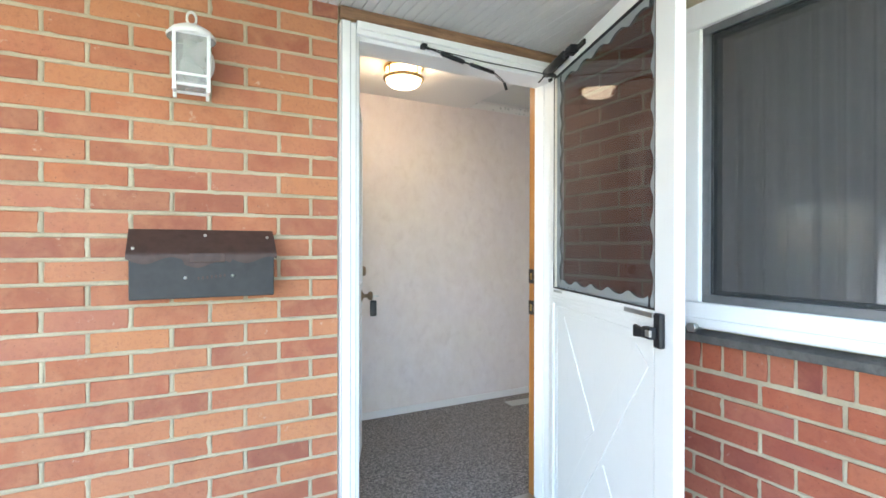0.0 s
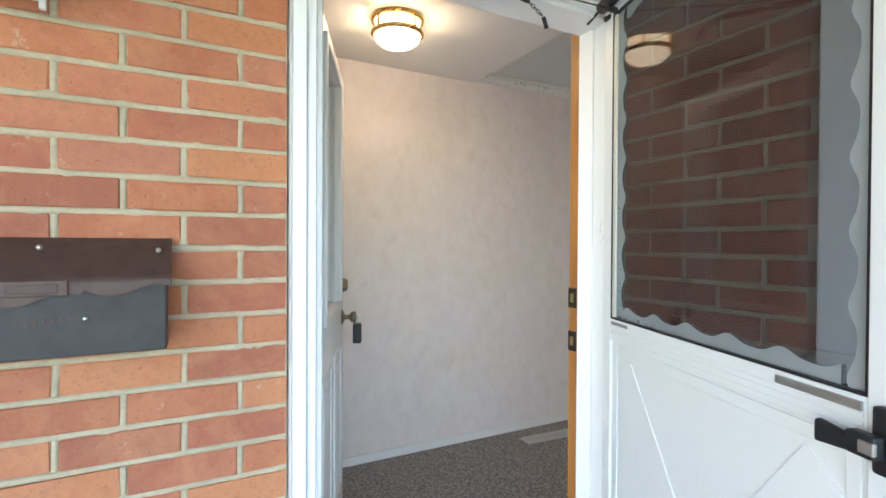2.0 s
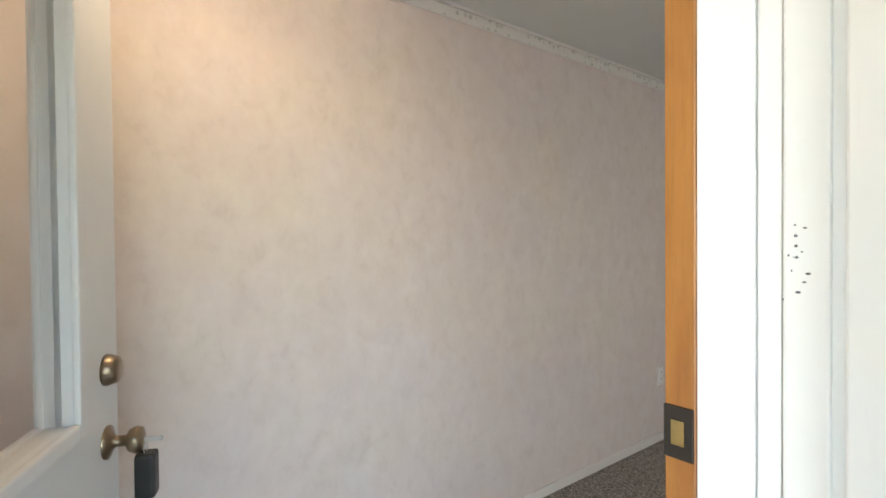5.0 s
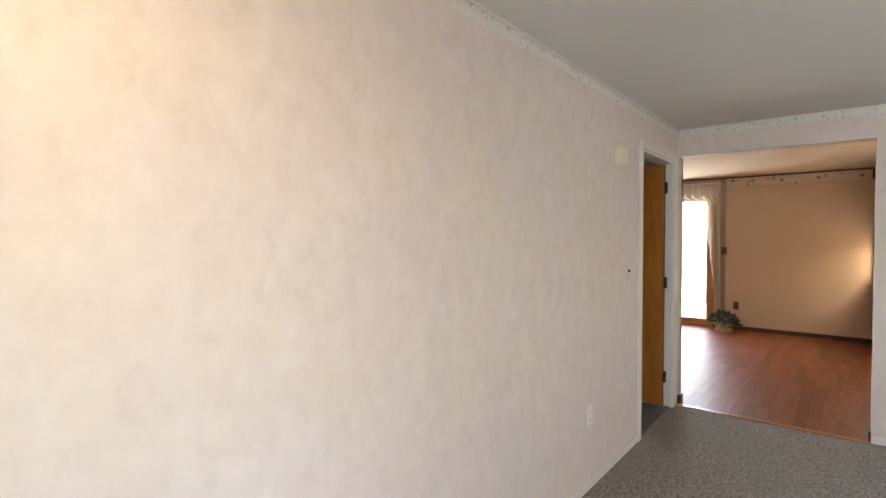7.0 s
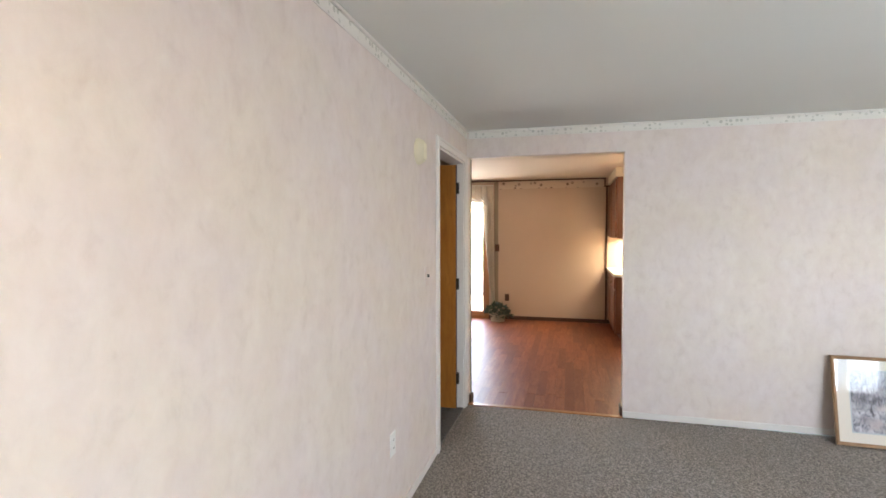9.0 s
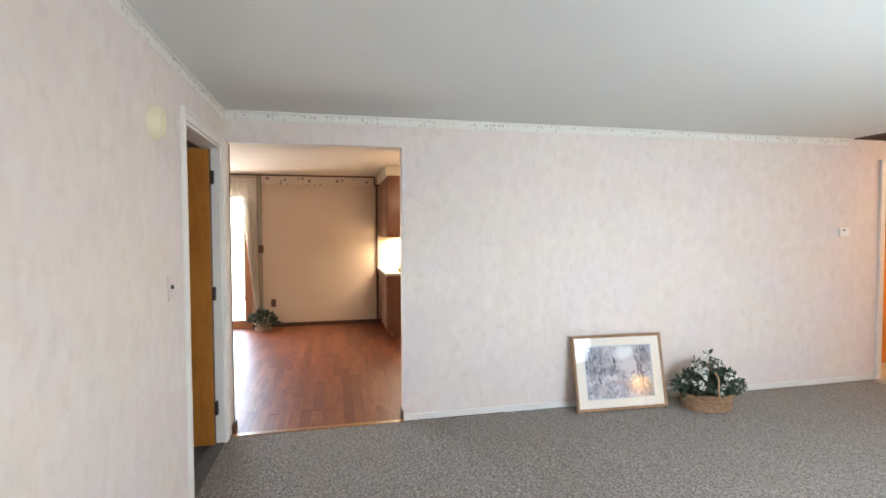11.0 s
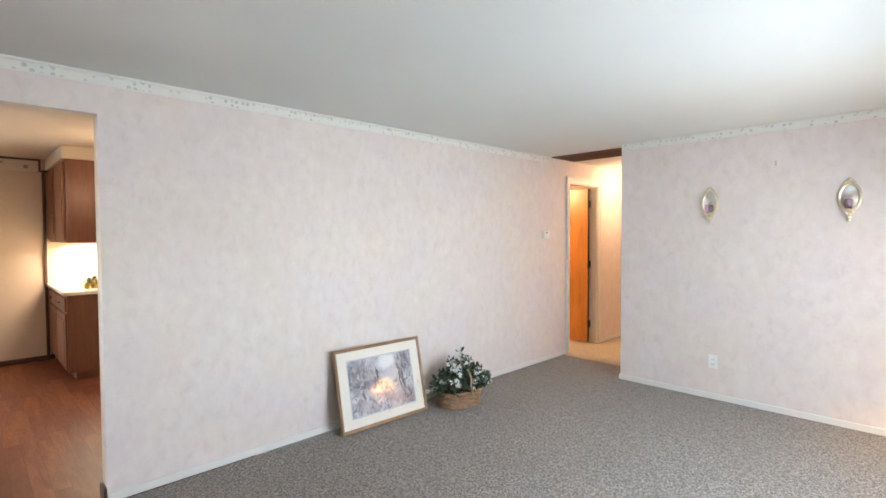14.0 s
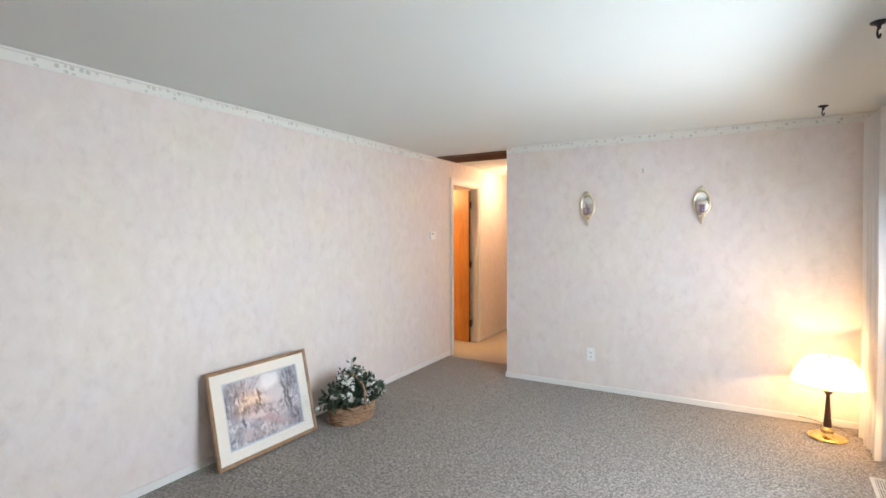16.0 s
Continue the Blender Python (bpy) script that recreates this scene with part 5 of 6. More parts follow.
PURPLEGLASS = make_glass("smoky_violet_glass", (0.84, 0.78, 0.83), 0.03)
one = sconce(pose(3.467, YS + 0.0005, 1.70, 0, 0, 180))
copy_thing(one, pose(2.527, YS + 0.0005, 1.70, 0, 0, 180))


def swag_hook(m):
    d = thing("ceiling_hook", "black metal swag hook screwed to the ceiling", "ceiling hook", m, "ceiling hooks")
    bm = bmesh.new()
    lathe(bm, [(0, -0.0005), (0.030, -0.0005), (0.030, -0.006), (0.012, -0.014), (0.007, -0.018), (0.007, -0.03), (0, -0.03)], 20)
    tube(bm, [(0, 0, -0.028)] + [(0.016 * math.sin(a) , 0, -0.048 + 0.018 * math.cos(a)) for a in [0.2 + 0.42 * i for i in range(12)]], 0.0042, 8)
    mesh("hook", bm, BLACK, d)
    return d


one = swag_hook(pose(1.787, -3.49, H, 0, 0, 60))
copy_thing(one, pose(1.832, -1.923, H, 0, 0, 60))

# ---- living room things ----


def picture():
    """Framed print leaning on the wall. Local: x along the width, z up the frame, -y to the room."""
    lean = math.degrees(math.atan2(0.128, 0.595))
    d = thing("framed_picture", "landscape print in an oak frame leaning on the wall", "picture", pose(5.048, -1.146, 0.003, 0, 0, -92.2) @ pose(0, 0, 0, -lean, 0, 0))
    w, h, f = 0.805, 0.608, 0.024
    bm = bmesh.new()
    prof = ((0.0, 0.0), (0.0, -0.014), (0.006, -0.020), (0.016, -0.016), (f, -0.008), (f, 0.0))
    corners = ((0, 0, 1, 1), (w, 0, -1, 1), (w, h, -1, -1), (0, h, 1, -1))
    rings = [[bm.verts.new((cx + sx * p, q, cz + sz * p)) for p, q in prof] for cx, cz, sx, sz in corners]
    for i in range(4):
        a, b = rings[i], rings[(i + 1) % 4]
        for k in range(len(prof)):
            bm.faces.new((a[k], b[k], b[(k + 1) % len(prof)], a[(k + 1) % len(prof)]))
    mesh("frame", bm, FRAMEWOOD, d, label="mitred light oak frame")
    bm = bmesh.new()
    m = 0.075
    for x0, x1, z0, z1 in ((f, m + f, f, h - f), (w - m - f, w - f, f, h - f), (m + f, w - m - f, f, m + f - 0.01), (m + f, w - m - f, h - m - f + 0.01, h - f)):
        box(bm, x0, x1, -0.006, -0.003, z0, z1)
    mesh("mat_board", bm, MATBOARD, d, label="cream mat board")
    bm = bmesh.new()
    e = 0.008
    x0, x1, z0, z1 = m + f, w - m - f, m + f - 0.01, h - m - f + 0.01
    for a in ((x0, x0 + e, z0, z1), (x1 - e, x1, z0, z1), (x0 + e, x1 - e, z0, z0 + e), (x0 + e, x1 - e, z1 - e, z1)):
        box(bm, a[0], a[1], -0.0055, -0.003, a[2], a[3])
    mesh("inner_mat", bm, INNERMAT, d, label="pale blue inner mat edge")
    bm = bmesh.new()
    box(bm, 0.0, x1 - x0, -0.0015, 0.001, 0.0, z1 - z0)
    mesh("print", bm, PRINT, d, pose(x0, -0.0015, z0), label="soft grey-blue and rose print")
    bm = bmesh.new()
    box(bm, f - 0.002, w - f + 0.002, -0.0095, -0.0075, f - 0.002, h - f + 0.002)
    p = mesh("glass", bm, GLASS, d, label="clear picture glass")
    p.visible_shadow = False
    bm = bmesh.new()
    box(bm, 0.004, w - 0.004, 0.0005, 0.005, 0.004, h - 0.004)
    mesh("backing", bm, OLDWOOD, d)


INNERMAT = make_white("pale_blue_mat", (0.50, 0.56, 0.60), 0.7, 0.04)
picture()


def leaf_cluster(bm, centre, rx, ry, rz, count, size, rng, mi=0, low=-0.2):
    """Many small pointed leaves, scattered through a dome."""
    for _ in range(count):
        while True:
            p = Vector((rng.uniform(-1, 1), rng.uniform(-1, 1), rng.uniform(low, 1)))
            if 0.25 < p.length < 1:
                break
        at = Vector(centre) + Vector((p.x * rx, p.y * ry, p.z * rz))
        out = (p + Vector((rng.uniform(-0.6, 0.6), rng.uniform(-0.6, 0.6), rng.uniform(-0.3, 0.5)))).normalized()
        side = out.cross(Vector((rng.uniform(-1, 1), rng.uniform(-1, 1), rng.uniform(-1, 1)))).normalized()
        up = side.cross(out)
        s = size * rng.uniform(0.7, 1.3)
        a = bm.verts.new(at)
        b = bm.verts.new(at + out * s * 0.5 + side * s * 0.26 + up * s * 0.08)
        c = bm.verts.new(at + out * s - up * s * 0.12)
        e = bm.verts.new(at + out * s * 0.5 - side * s * 0.26 + up * s * 0.08)
        m = bm.verts.new(at + out * s * 0.5)
        for q in ((a, b, m), (b, c, m), (a, m, e), (m, c, e)):
            f = bm.faces.new(q)
            f.material_index, f.smooth = mi, True


def flowers(bm, centre, rx, ry, rz, count, size, rng):
    """Small five-petalled white flowers on the outside of the foliage."""
    for _ in range(count):
        a, e = rng.uniform(0, 2 * math.pi), math.asin(rng.uniform(-0.15, 1))
        n = Vector((math.cos(a) * math.cos(e), math.sin(a) * math.cos(e), math.sin(e)))
        k = rng.uniform(0.85, 1.08)
        at = Vector(centre) + Vector((n.x * rx, n.y * ry, n.z * rz)) * k
        t = n.cross(Vector((0.3, 0.2, 1))).normalized()
        b = n.cross(t)
        s = size * rng.uniform(0.7, 1.25)
        ph = rng.uniform(0, 6)
        for i in range(5):
            g = ph + i * 2 * math.pi / 5
            dr = t * math.cos(g) + b * math.sin(g)
            sd = -t * math.sin(g) + b * math.cos(g)
            vs = [bm.verts.new(q) for q in (at, at + dr * s * 0.6 + sd * s * 0.35 + n * s * 0.2, at + dr * s + n * s * 0.32, at + dr * s * 0.6 - sd * s * 0.35 + n * s * 0.2)]
            bm.faces.new(vs).smooth = True


def wicker_basket(bm, rx, ry, h, flare=1.14, rows=9, stakes=26):
    """Woven oval basket: strands that pass in and out of upright stakes."""
    n = stakes * 4
    for r in range(rows):
        z = 0.008 + (h - 0.016) * r / (rows - 1)
        k = 1 + (flare - 1) * z / h
        pts = []
        for i in range(n):
            a = 2 * math.pi * i / n
            off = 0.006 * math.sin(a * stakes / 2 + math.pi * (r % 2))
            pts.append(((rx * k + off) * math.cos(a), (ry * k + off) * math.sin(a), z))
        tube(bm, pts, 0.0075 if 0 < r < rows - 1 else 0.010, 6, closed=True)
    for i in range(stakes):
        a = 2 * math.pi * i / stakes
        tube(bm, [(rx * math.cos(a), ry * math.sin(a), 0.0), (rx * flare * math.cos(a), ry * flare * math.sin(a), h + 0.004)], 0.005, 5)
    lathe(bm, [(0, 0.012), (rx * 0.98, 0.012), (rx * 1.06, h * 0.8), (0, h * 0.8)], 24, sy=ry / rx)


def sprays(leaves, blooms, stems, count, rx, ry, top, rng):
    """Arching stems with leaves in pairs and small white flowers towards their tips."""
    for n in range(count):
        a, lift = rng.uniform(0, 2 * math.pi), rng.random() ** 0.7
        tip = Vector((rx * math.cos(a) * (1.05 - 0.75 * lift), ry * math.sin(a) * (1.05 - 0.75 * lift), 0.13 + (top - 0.13) * lift * rng.uniform(0.8, 1.0)))
        if n == 0:
            tip = Vector((0.0, 0.0, top + 0.06))
        base = Vector((tip.x * 0.25, tip.y * 0.25, 0.10))
        bend = base.lerp(tip, 0.55) + Vector((0, 0, 0.035))
        pts = [base.lerp(bend, t) .lerp(bend.lerp(tip, t), t) for t in (0, 0.2, 0.4, 0.6, 0.8, 1.0)]
        tube(stems, pts, 0.0016, 4)
        for i in range(8):
            t = 0.35 + 0.65 * i / 7
            p = base.lerp(bend, t).lerp(bend.lerp(tip, t), t)
            leaf_cluster(leaves, p, 0.012, 0.012, 0.012, 2, 0.05 * (1.15 - 0.4 * t), rng, low=-0.6)
        if rng.random() < 0.72 or n == 0:
            for i in range(rng.randint(6, 10)):
                t = rng.uniform(0.72, 1.02)
                p = base.lerp(bend, t).lerp(bend.lerp(tip, t), t)
                flowers(blooms, p, 0.02, 0.02, 0.02, 1, 0.0185, rng)


def flower_basket():
    rng = random.Random(4)
    d = thing("flower_basket", "wicker basket of green leaves and white silk flowers on the carpet", "flower basket", pose(4.93, -2.26, 0.001, 0, 0, 84))
    bm = bmesh.new()
    wicker_basket(bm, 0.19, 0.125, 0.135)
    mesh("basket", bm, WICKER, d, label="tan woven wicker basket")
    bm = bmesh.new()
    arch = [(0.010 * math.sin(i), 0.162 * math.cos(math.pi * i / 20), 0.11 + 0.245 * math.sin(math.pi * i / 20)) for i in range(21)]
    tube(bm, arch, 0.008, 8)
    tube(bm, [(x + 0.009 * math.cos(i * 2.1), y, z + 0.006 * math.sin(i * 2.1)) for i, (x, y, z) in enumerate(arch)], 0.005, 6)
    mesh("handle", bm, WICKER, d, label="hooped wicker handle")
    leaves, blooms, stems = bmesh.new(), bmesh.new(), bmesh.new()
    leaf_cluster(leaves, (-0.11, 0, 0.17), 0.17, 0.12, 0.15, 300, 0.052, rng, low=-0.25)
    leaf_cluster(leaves, (0.12, 0, 0.17), 0.16, 0.12, 0.13, 270, 0.052, rng, low=-0.25)
    sprays(leaves, blooms, stems, 66, 0.33, 0.175, 0.40, rng)
    mesh("foliage", leaves, LEAF, d, label="dark green leaves", kind="stuff")
    mesh("flowers", blooms, PETAL, d, label="small white silk flowers", kind="stuff")
    mesh("stems", stems, LEAF, d, kind="stuff")


flower_basket()


def table_lamp():
    d = thing("table_lamp", "lit brass lamp with a cream pleated shade on the carpet", "lamp", pose(1.712, -3.60, 0.0005))
    bm = bmesh.new()
    lathe(bm, [(0, 0), (0.112, 0), (0.118, 0.006), (0.116, 0.014), (0.104, 0.019), (0.085, 0.021), (0.05, 0.026), (0.036, 0.034), (0.034, 0.046), (0.04, 0.054), (0.03, 0.066), (0.026, 0.082), (0, 0.082)], 36)
    mesh("base", bm, BRASS, d, label="polished round brass base")
    bm = bmesh.new()
    lathe(bm, [(0, 0.08), (0.026, 0.08), (0.025, 0.10), (0.020, 0.16), (0.0145, 0.25), (0.012, 0.305), (0.014, 0.315), (0.026, 0.325), (0.027, 0.334), (0, 0.334)], 20)
    mesh("stem", bm, DARKSTEM, d, label="dark brown turned stem")
    bm = bmesh.new()
    lathe(bm, [(0, 0.333), (0.018, 0.333), (0.030, 0.345), (0.031, 0.372), (0.02, 0.378), (0.016, 0.42), (0, 0.42)], 20)
    tube(bm, [(0.0, 0.0, 0.42), (0.075, 0, 0.44), (0.08, 0, 0.52), (0.0, 0, 0.585)], 0.0025, 6)
    tube(bm, [(0.0, 0.0, 0.42), (-0.075, 0, 0.44), (-0.08, 0, 0.52), (0.0, 0, 0.585)], 0.0025, 6)
    lathe(bm, [(0, 0.598), (0.008, 0.592), (0.008, 0.582), (0, 0.58)], 10)
    mesh("socket", bm, BRONZE, d, label="brass socket and harp")
    bm = bmesh.new()
    n = 96

    def shade(u, v):
        a = 2 * math.pi * u
        pl = 0.0035 * math.sin(a * n / 2)
        r = 0.218 - 0.088 * v ** 1.5 + pl if v > 0 else 0.218 + pl
        return (r * math.cos(a), r * math.sin(a), 0.395 + 0.175 * v)

    sheet(bm, shade, n * 4, 6)
    mesh("shade", bm, SHADE, d, label="glowing cream pleated shade")
    bm = bmesh.new()
    for r, z in ((0.2185, 0.395), (0.1305, 0.57)):
        tube(bm, [(r * math.cos(i * 2 * math.pi / 48), r * math.sin(i * 2 * math.pi / 48), z) for i in range(48)], 0.004, 6, closed=True)
    mesh("shade_trim", bm, SHADE, d)
    bm = bmesh.new()
    tube(bm, [(-0.10, -0.04, 0.008), (-0.16, -0.12, 0.006), (-0.12, -0.22, 0.006), (-0.05, -0.262, 0.008), (0.05, -0.28, 0.03), (0.14, -0.284, 0.04)], 0.003, 6)
    tube(bm, [(-0.16, -0.12, 0.006), (-0.24, -0.16, 0.006), (-0.28, -0.26, 0.012)], 0.003, 6)
    mesh("cord", bm, BRONZE, d, label="brown lamp cord")


DARKSTEM = make_wood("dark_red_brown_wood", (0.055, 0.022, 0.012), (0.12, 0.045, 0.024), (20, 20, 3), 0.3)
table_lamp()


def curtain(name, label, y0, y1, x, z0, z1, folds, depth, mat, seed=1):
    rng = random.Random(seed)
    ph = [rng.uniform(0, 6.28) for _ in range(4)]
    d = thing(name, label, "curtain")
    bm = bmesh.new()

    def cloth(u, v):
        z = z0 + (z1 - z0) * v
        y = y0 + (y1 - y0) * u
        w = math.sin(2 * math.pi * folds * u + ph[0] + 0.5 * math.sin(3 * u + ph[1]))
        w += 0.35 * math.sin(2 * math.pi * folds * 2.3 * u + ph[2])
        return (x + depth * w * (1.0 - 0.25 * v) + 0.01 * math.sin(4 * v + ph[3]), y, z)

    sheet(bm, cloth, folds * 14, 14)
    mesh("cloth", bm, mat, d)
    return d


curtain("window_drape", "white floor-length curtain beside the window", -3.66, -3.25, XW + 0.10, 0.02, 2.24, 6, 0.028, DRAPE, seed=3)
curtain("window_drape", "white floor-length curtain beside the window", -1.10, -0.48, XW + 0.10, 0.02, 2.24, 7, 0.028, DRAPE, seed=5)
d = thing("curtain_rod", "white curtain rod above the living room window", "curtain rod")
bm = bmesh.new()
tube(bm, [(XW + 0.085, -3.70, 2.245), (XW + 0.085, -0.44, 2.245)], 0.010, 10)
for yy in (-3.68, -2.0, -0.46):
    box(bm, XW + 0.0005, XW + 0.09, yy - 0.01, yy + 0.01, 2.225, 2.24, 0.002)
mesh("rod", bm, PLASTIC, d)

# ---- kitchen things ----


def cabinets():
    base = thing("base_cabinet", "reddish-brown base cabinet with an off-white counter", "kitchen cabinet", pose(8.1, 0.0, 0.0))
    bm = bmesh.new()
    box(bm, 0.0, 1.297, -0.597, 0.045, 0.09, 0.865, 0.003)
    box(bm, 0.03, 1.297, -0.597, -0.02, 0.003, 0.09)
    mesh("body", bm, CABWOOD, base)
    for i in range(2):
        x0 = 0.02 + i * 0.64
        bm = bmesh.new()
        box(bm, x0, x0 + 0.61, 0.046, 0.064, 0.12, 0.68, 0.004)
        box(bm, x0 + 0.07, x0 + 0.54, 0.0635, 0.068, 0.19, 0.61, 0.003)
        dr = mesh("door", bm, CABWOOD, base)
        bm = bmesh.new()
        box(bm, x0, x0 + 0.61, 0.046, 0.064, 0.70, 0.84, 0.004)
        mesh("drawer", bm, CABWOOD, base)
        bm = bmesh.new()
        bmesh.ops.create_uvsphere(bm, u_segments=10, v_segments=8, radius=0.014, matrix=Matrix.Translation((x0 + 0.3, 0.080, 0.77)))
        mesh("knob", bm, BRONZE, base)
    bm = bmesh.new()
    box(bm, -0.02, 1.297, -0.597, 0.075, 0.866, 0.903, 0.006)
    mesh("counter", bm, LAMINATE, base, label="off-white laminate counter")
    bm = bmesh.new()
    box(bm, -0.02, 1.297, -0.599, -0.585, 0.9035, 1.0, 0.003)
    mesh("splash_back", bm, LAMINATE, base)
    up = thing("wall_cabinet", "reddish-brown wall cabinet over the counter", "kitchen cabinet", pose(8.1, 0.0, 1.39))
    bm = bmesh.new()
    box(bm, 0.0, 1.297, -0.597, 0.035, 0.0, 0.83, 0.003)
    mesh("body", bm, CABWOOD, up)
    for i in range(2):
        x0 = 0.02 + i * 0.64
        bm = bmesh.new()
        box(bm, x0, x0 + 0.61, 0.036, 0.054, 0.02, 0.80, 0.004)
        box(bm, x0 + 0.07, x0 + 0.54, 0.0535, 0.058, 0.09, 0.73, 0.003)
        mesh("door", bm, CABWOOD, up)
    bm = bmesh.new()
    box(bm, 0.25, 1.25, -0.36, -0.24, -0.018, -0.0005, 0.002)
    mesh("strip_light", bm, PLASTIC, up, label="white under-cabinet light")
    trim("soffit_cabinet", 8.08, 9.397, -0.598, 0.06, 2.222, 2.348, KWALL, "cream soffit over the wall cabinet", 0.002, "soffit")


cabinets()

d = thing("gourd_dish", "yellow and green gourds heaped on the counter", "gourds", pose(8.33, -0.22, 0.904))
rng = random.Random(9)
bm = bmesh.new()
for x, y, r in ((0, 0, 0.045), (0.03, -0.08, 0.04), (-0.03, 0.07, 0.035)):
    lathe(bm, [(0, 0), (r * 0.7, 0.004), (r, r * 0.7), (r * 0.8, r * 1.4), (r * 0.35, r * 1.8), (0, r * 1.9)], 14, (x, y, 0))
mesh("gourds", bm, FRUIT, d, label="yellow gourds", kind="stuff")
bm = bmesh.new()
leaf_cluster(bm, (0, 0, 0.04), 0.08, 0.11, 0.06, 60, 0.05, rng, low=0.0)
mesh("leaves", bm, LEAF, d, label="dark green leaves", kind="stuff")


def patio_door():
    y0, y1, z0, z1 = 2.04, 3.6, 0.03, 2.06
    bm = bmesh.new()
    for a, b, c, e in ((y0 - 0.06, y0 + 0.012, 0.0, z1 + 0.06), (y1, y1 + 0.08, 0.0, z1 + 0.06), (y0 + 0.012, y1, z1 - 0.01, z1 + 0.06), (y0 + 0.012, y1, 0.0, z0 + 0.02)):
        box(bm, 9.375, 9.3995, a, b, c, e, 0.004)
    for a, b, c, e in ((y0 + 0.0005, y0 + 0.055, z0, z1), (y1 - 0.055, y1, z0, z1), (2.82, 2.90, z0, z1), (y0 + 0.055, y1 - 0.055, z1 - 0.07, z1), (y0 + 0.055, y1 - 0.055, z0, z0 + 0.09)):
        box(bm, 9.42, 9.47, a, b, c, e, 0.004)
    ob = tagged(mesh("door_patio", bm, SLIDERWOOD), "oak framed sliding patio door full of daylight", "patio door", kind="structure")
    bm = bmesh.new()
    box(bm, 9.44, 9.446, y0 + 0.055, y1 - 0.055, z0 + 0.09, z1 - 0.07)
    p = mesh("pane", bm, GLASS, ob, label="clear glass pane")
    p.visible_shadow = False


patio_door()


def lace_curtain():
    """Lace panel swept to one side of the patio door, with a wavy inner edge."""
    d = thing("lace_curtain", "cream lace curtain swept to the side of the patio door", "curtain")
    rng = random.Random(7)
    bm = bmesh.new()

    def cloth(u, v):
        z = 0.28 + 1.98 * v
        right = 1.875 + 0.03 * v
        left = right + 0.03 + 0.17 * (min(v, 0.9) / 0.9) ** 0.8 + 0.012 * abs(math.sin(v * 26))
        if v > 0.84:
            left += 0.55 * min(1.0, (v - 0.84) / 0.05)
        y = right + (left - right) * u
        return (9.335 + 0.018 * math.sin(u * 40 + 2 * v) + 0.01 * math.sin(u * 93), y, z)

    sheet(bm, cloth, 60, 60)
    mesh("lace", bm, LACE, d)
    bm = bmesh.new()
    tube(bm, [(9.345, 1.90, 2.265), (9.345, 3.70, 2.265)], 0.009, 8)
    for yy in (1.92, 3.68):
        box(bm, 9.345, 9.3995, yy - 0.008, yy + 0.008, 2.258, 2.272)
    mesh("rod", bm, PLASTIC, d, label="thin curtain rod")


lace_curtain()


def kitchen_plant():
    rng = random.Random(12)
    d = thing("potted_plant", "leafy green plant in a small basket by the patio door", "plant", pose(9.17, 1.80, 0.001))
    bm = bmesh.new()
    wicker_basket(bm, 0.10, 0.10, 0.11, rows=7, stakes=18)
    mesh("basket", bm, PALEPOT, d, label="pale woven basket")
    bm = bmesh.new()
    leaf_cluster(bm, (0, 0, 0.13), 0.14, 0.19, 0.14, 190, 0.075, rng, low=-0.3)
    leaf_cluster(bm, (-0.02, -0.12, 0.10), 0.09, 0.11, 0.09, 40, 0.075, rng, low=-0.3)
    mesh("foliage", bm, LEAF, d, label="green leaves", kind="stuff")


PALEPOT = make_wood("pale_straw", (0.42, 0.33, 0.22), (0.58, 0.48, 0.34), (12, 12, 12), 0.6)
kitchen_plant()

# kitchen trims: paper border, dark ceiling line and corner strips
bm = bmesh.new()
box(bm, 9.394, 9.3995, 0.125, 1.82, 2.21, 2.325)
box(bm, 9.392, 9.3995, 0.125, 1.82, 2.20, 2.208)
tagged(mesh("trim_kitchen_border", bm, KBORDER), "patterned paper border round the kitchen wall", "trim", kind="structure")
trim("trim_kitchen_ceiling", 9.38, 9.3995, 0.12, 3.7, 2.327, 2.348, DARKTRIM, "dark brown moulding under the kitchen ceiling", 0.003)
trim("trim_kitchen_step", 9.38, 9.3995, 0.10, 0.12, 2.20, 2.348, DARKTRIM, "dark brown step in the kitchen moulding", 0.003)
trim("trim_kitchen_low", 9.38, 9.3995, 0.03, 0.10, 2.20, 2.222, DARKTRIM, "dark brown moulding over the cabinet", 0.003)
trim("trim_kitchen_end", 9.37, 9.3995, 0.066, 0.095, 0.0, 2.20, DARKTRIM, "dark brown upright strip at the end of the wall panel", 0.003)
DARKPOST = make_white("grey_brown_board", (0.30, 0.25, 0.19), 0.5, 0.2)
trim("trim_kitchen_board", 9.38, 9.3995, 1.825, 1.895, 0.065, 2.325, DARKPOST, "grey-brown upright board beside the curtain", 0.003)

# the yard beyond the patio door
slab("patio", 9.53, 14.0, 0.5, 6.5, -0.29, -0.12, CONCRETE, "pale concrete patio behind the house", "patio", 0.01)
d = thing("yard_fence", "white board fence across the back yard", "fence", pose(13.6, 2.0, -0.12))
bm = bmesh.new()
for i in range(40):
    box(bm, 0.0, 0.02, -4 + i * 0.25, -4 + i * 0.25 + 0.22, 0.0, 0.55, 0.004)
box(bm, 0.021, 0.06, -4, 6, 0.12, 0.2)
mesh("boards", bm, WHITE, d)

# ---- pieces: laminate planks of the kitchen floor ----
floor_k = slab("floor_kitchen", X1 + 0.021, 9.4, -0.6, 4.2, -0.2, -0.010, DARKTRIM, "glossy cherry laminate plank floor in the kitchen", "floor")
rng = random.Random(21)


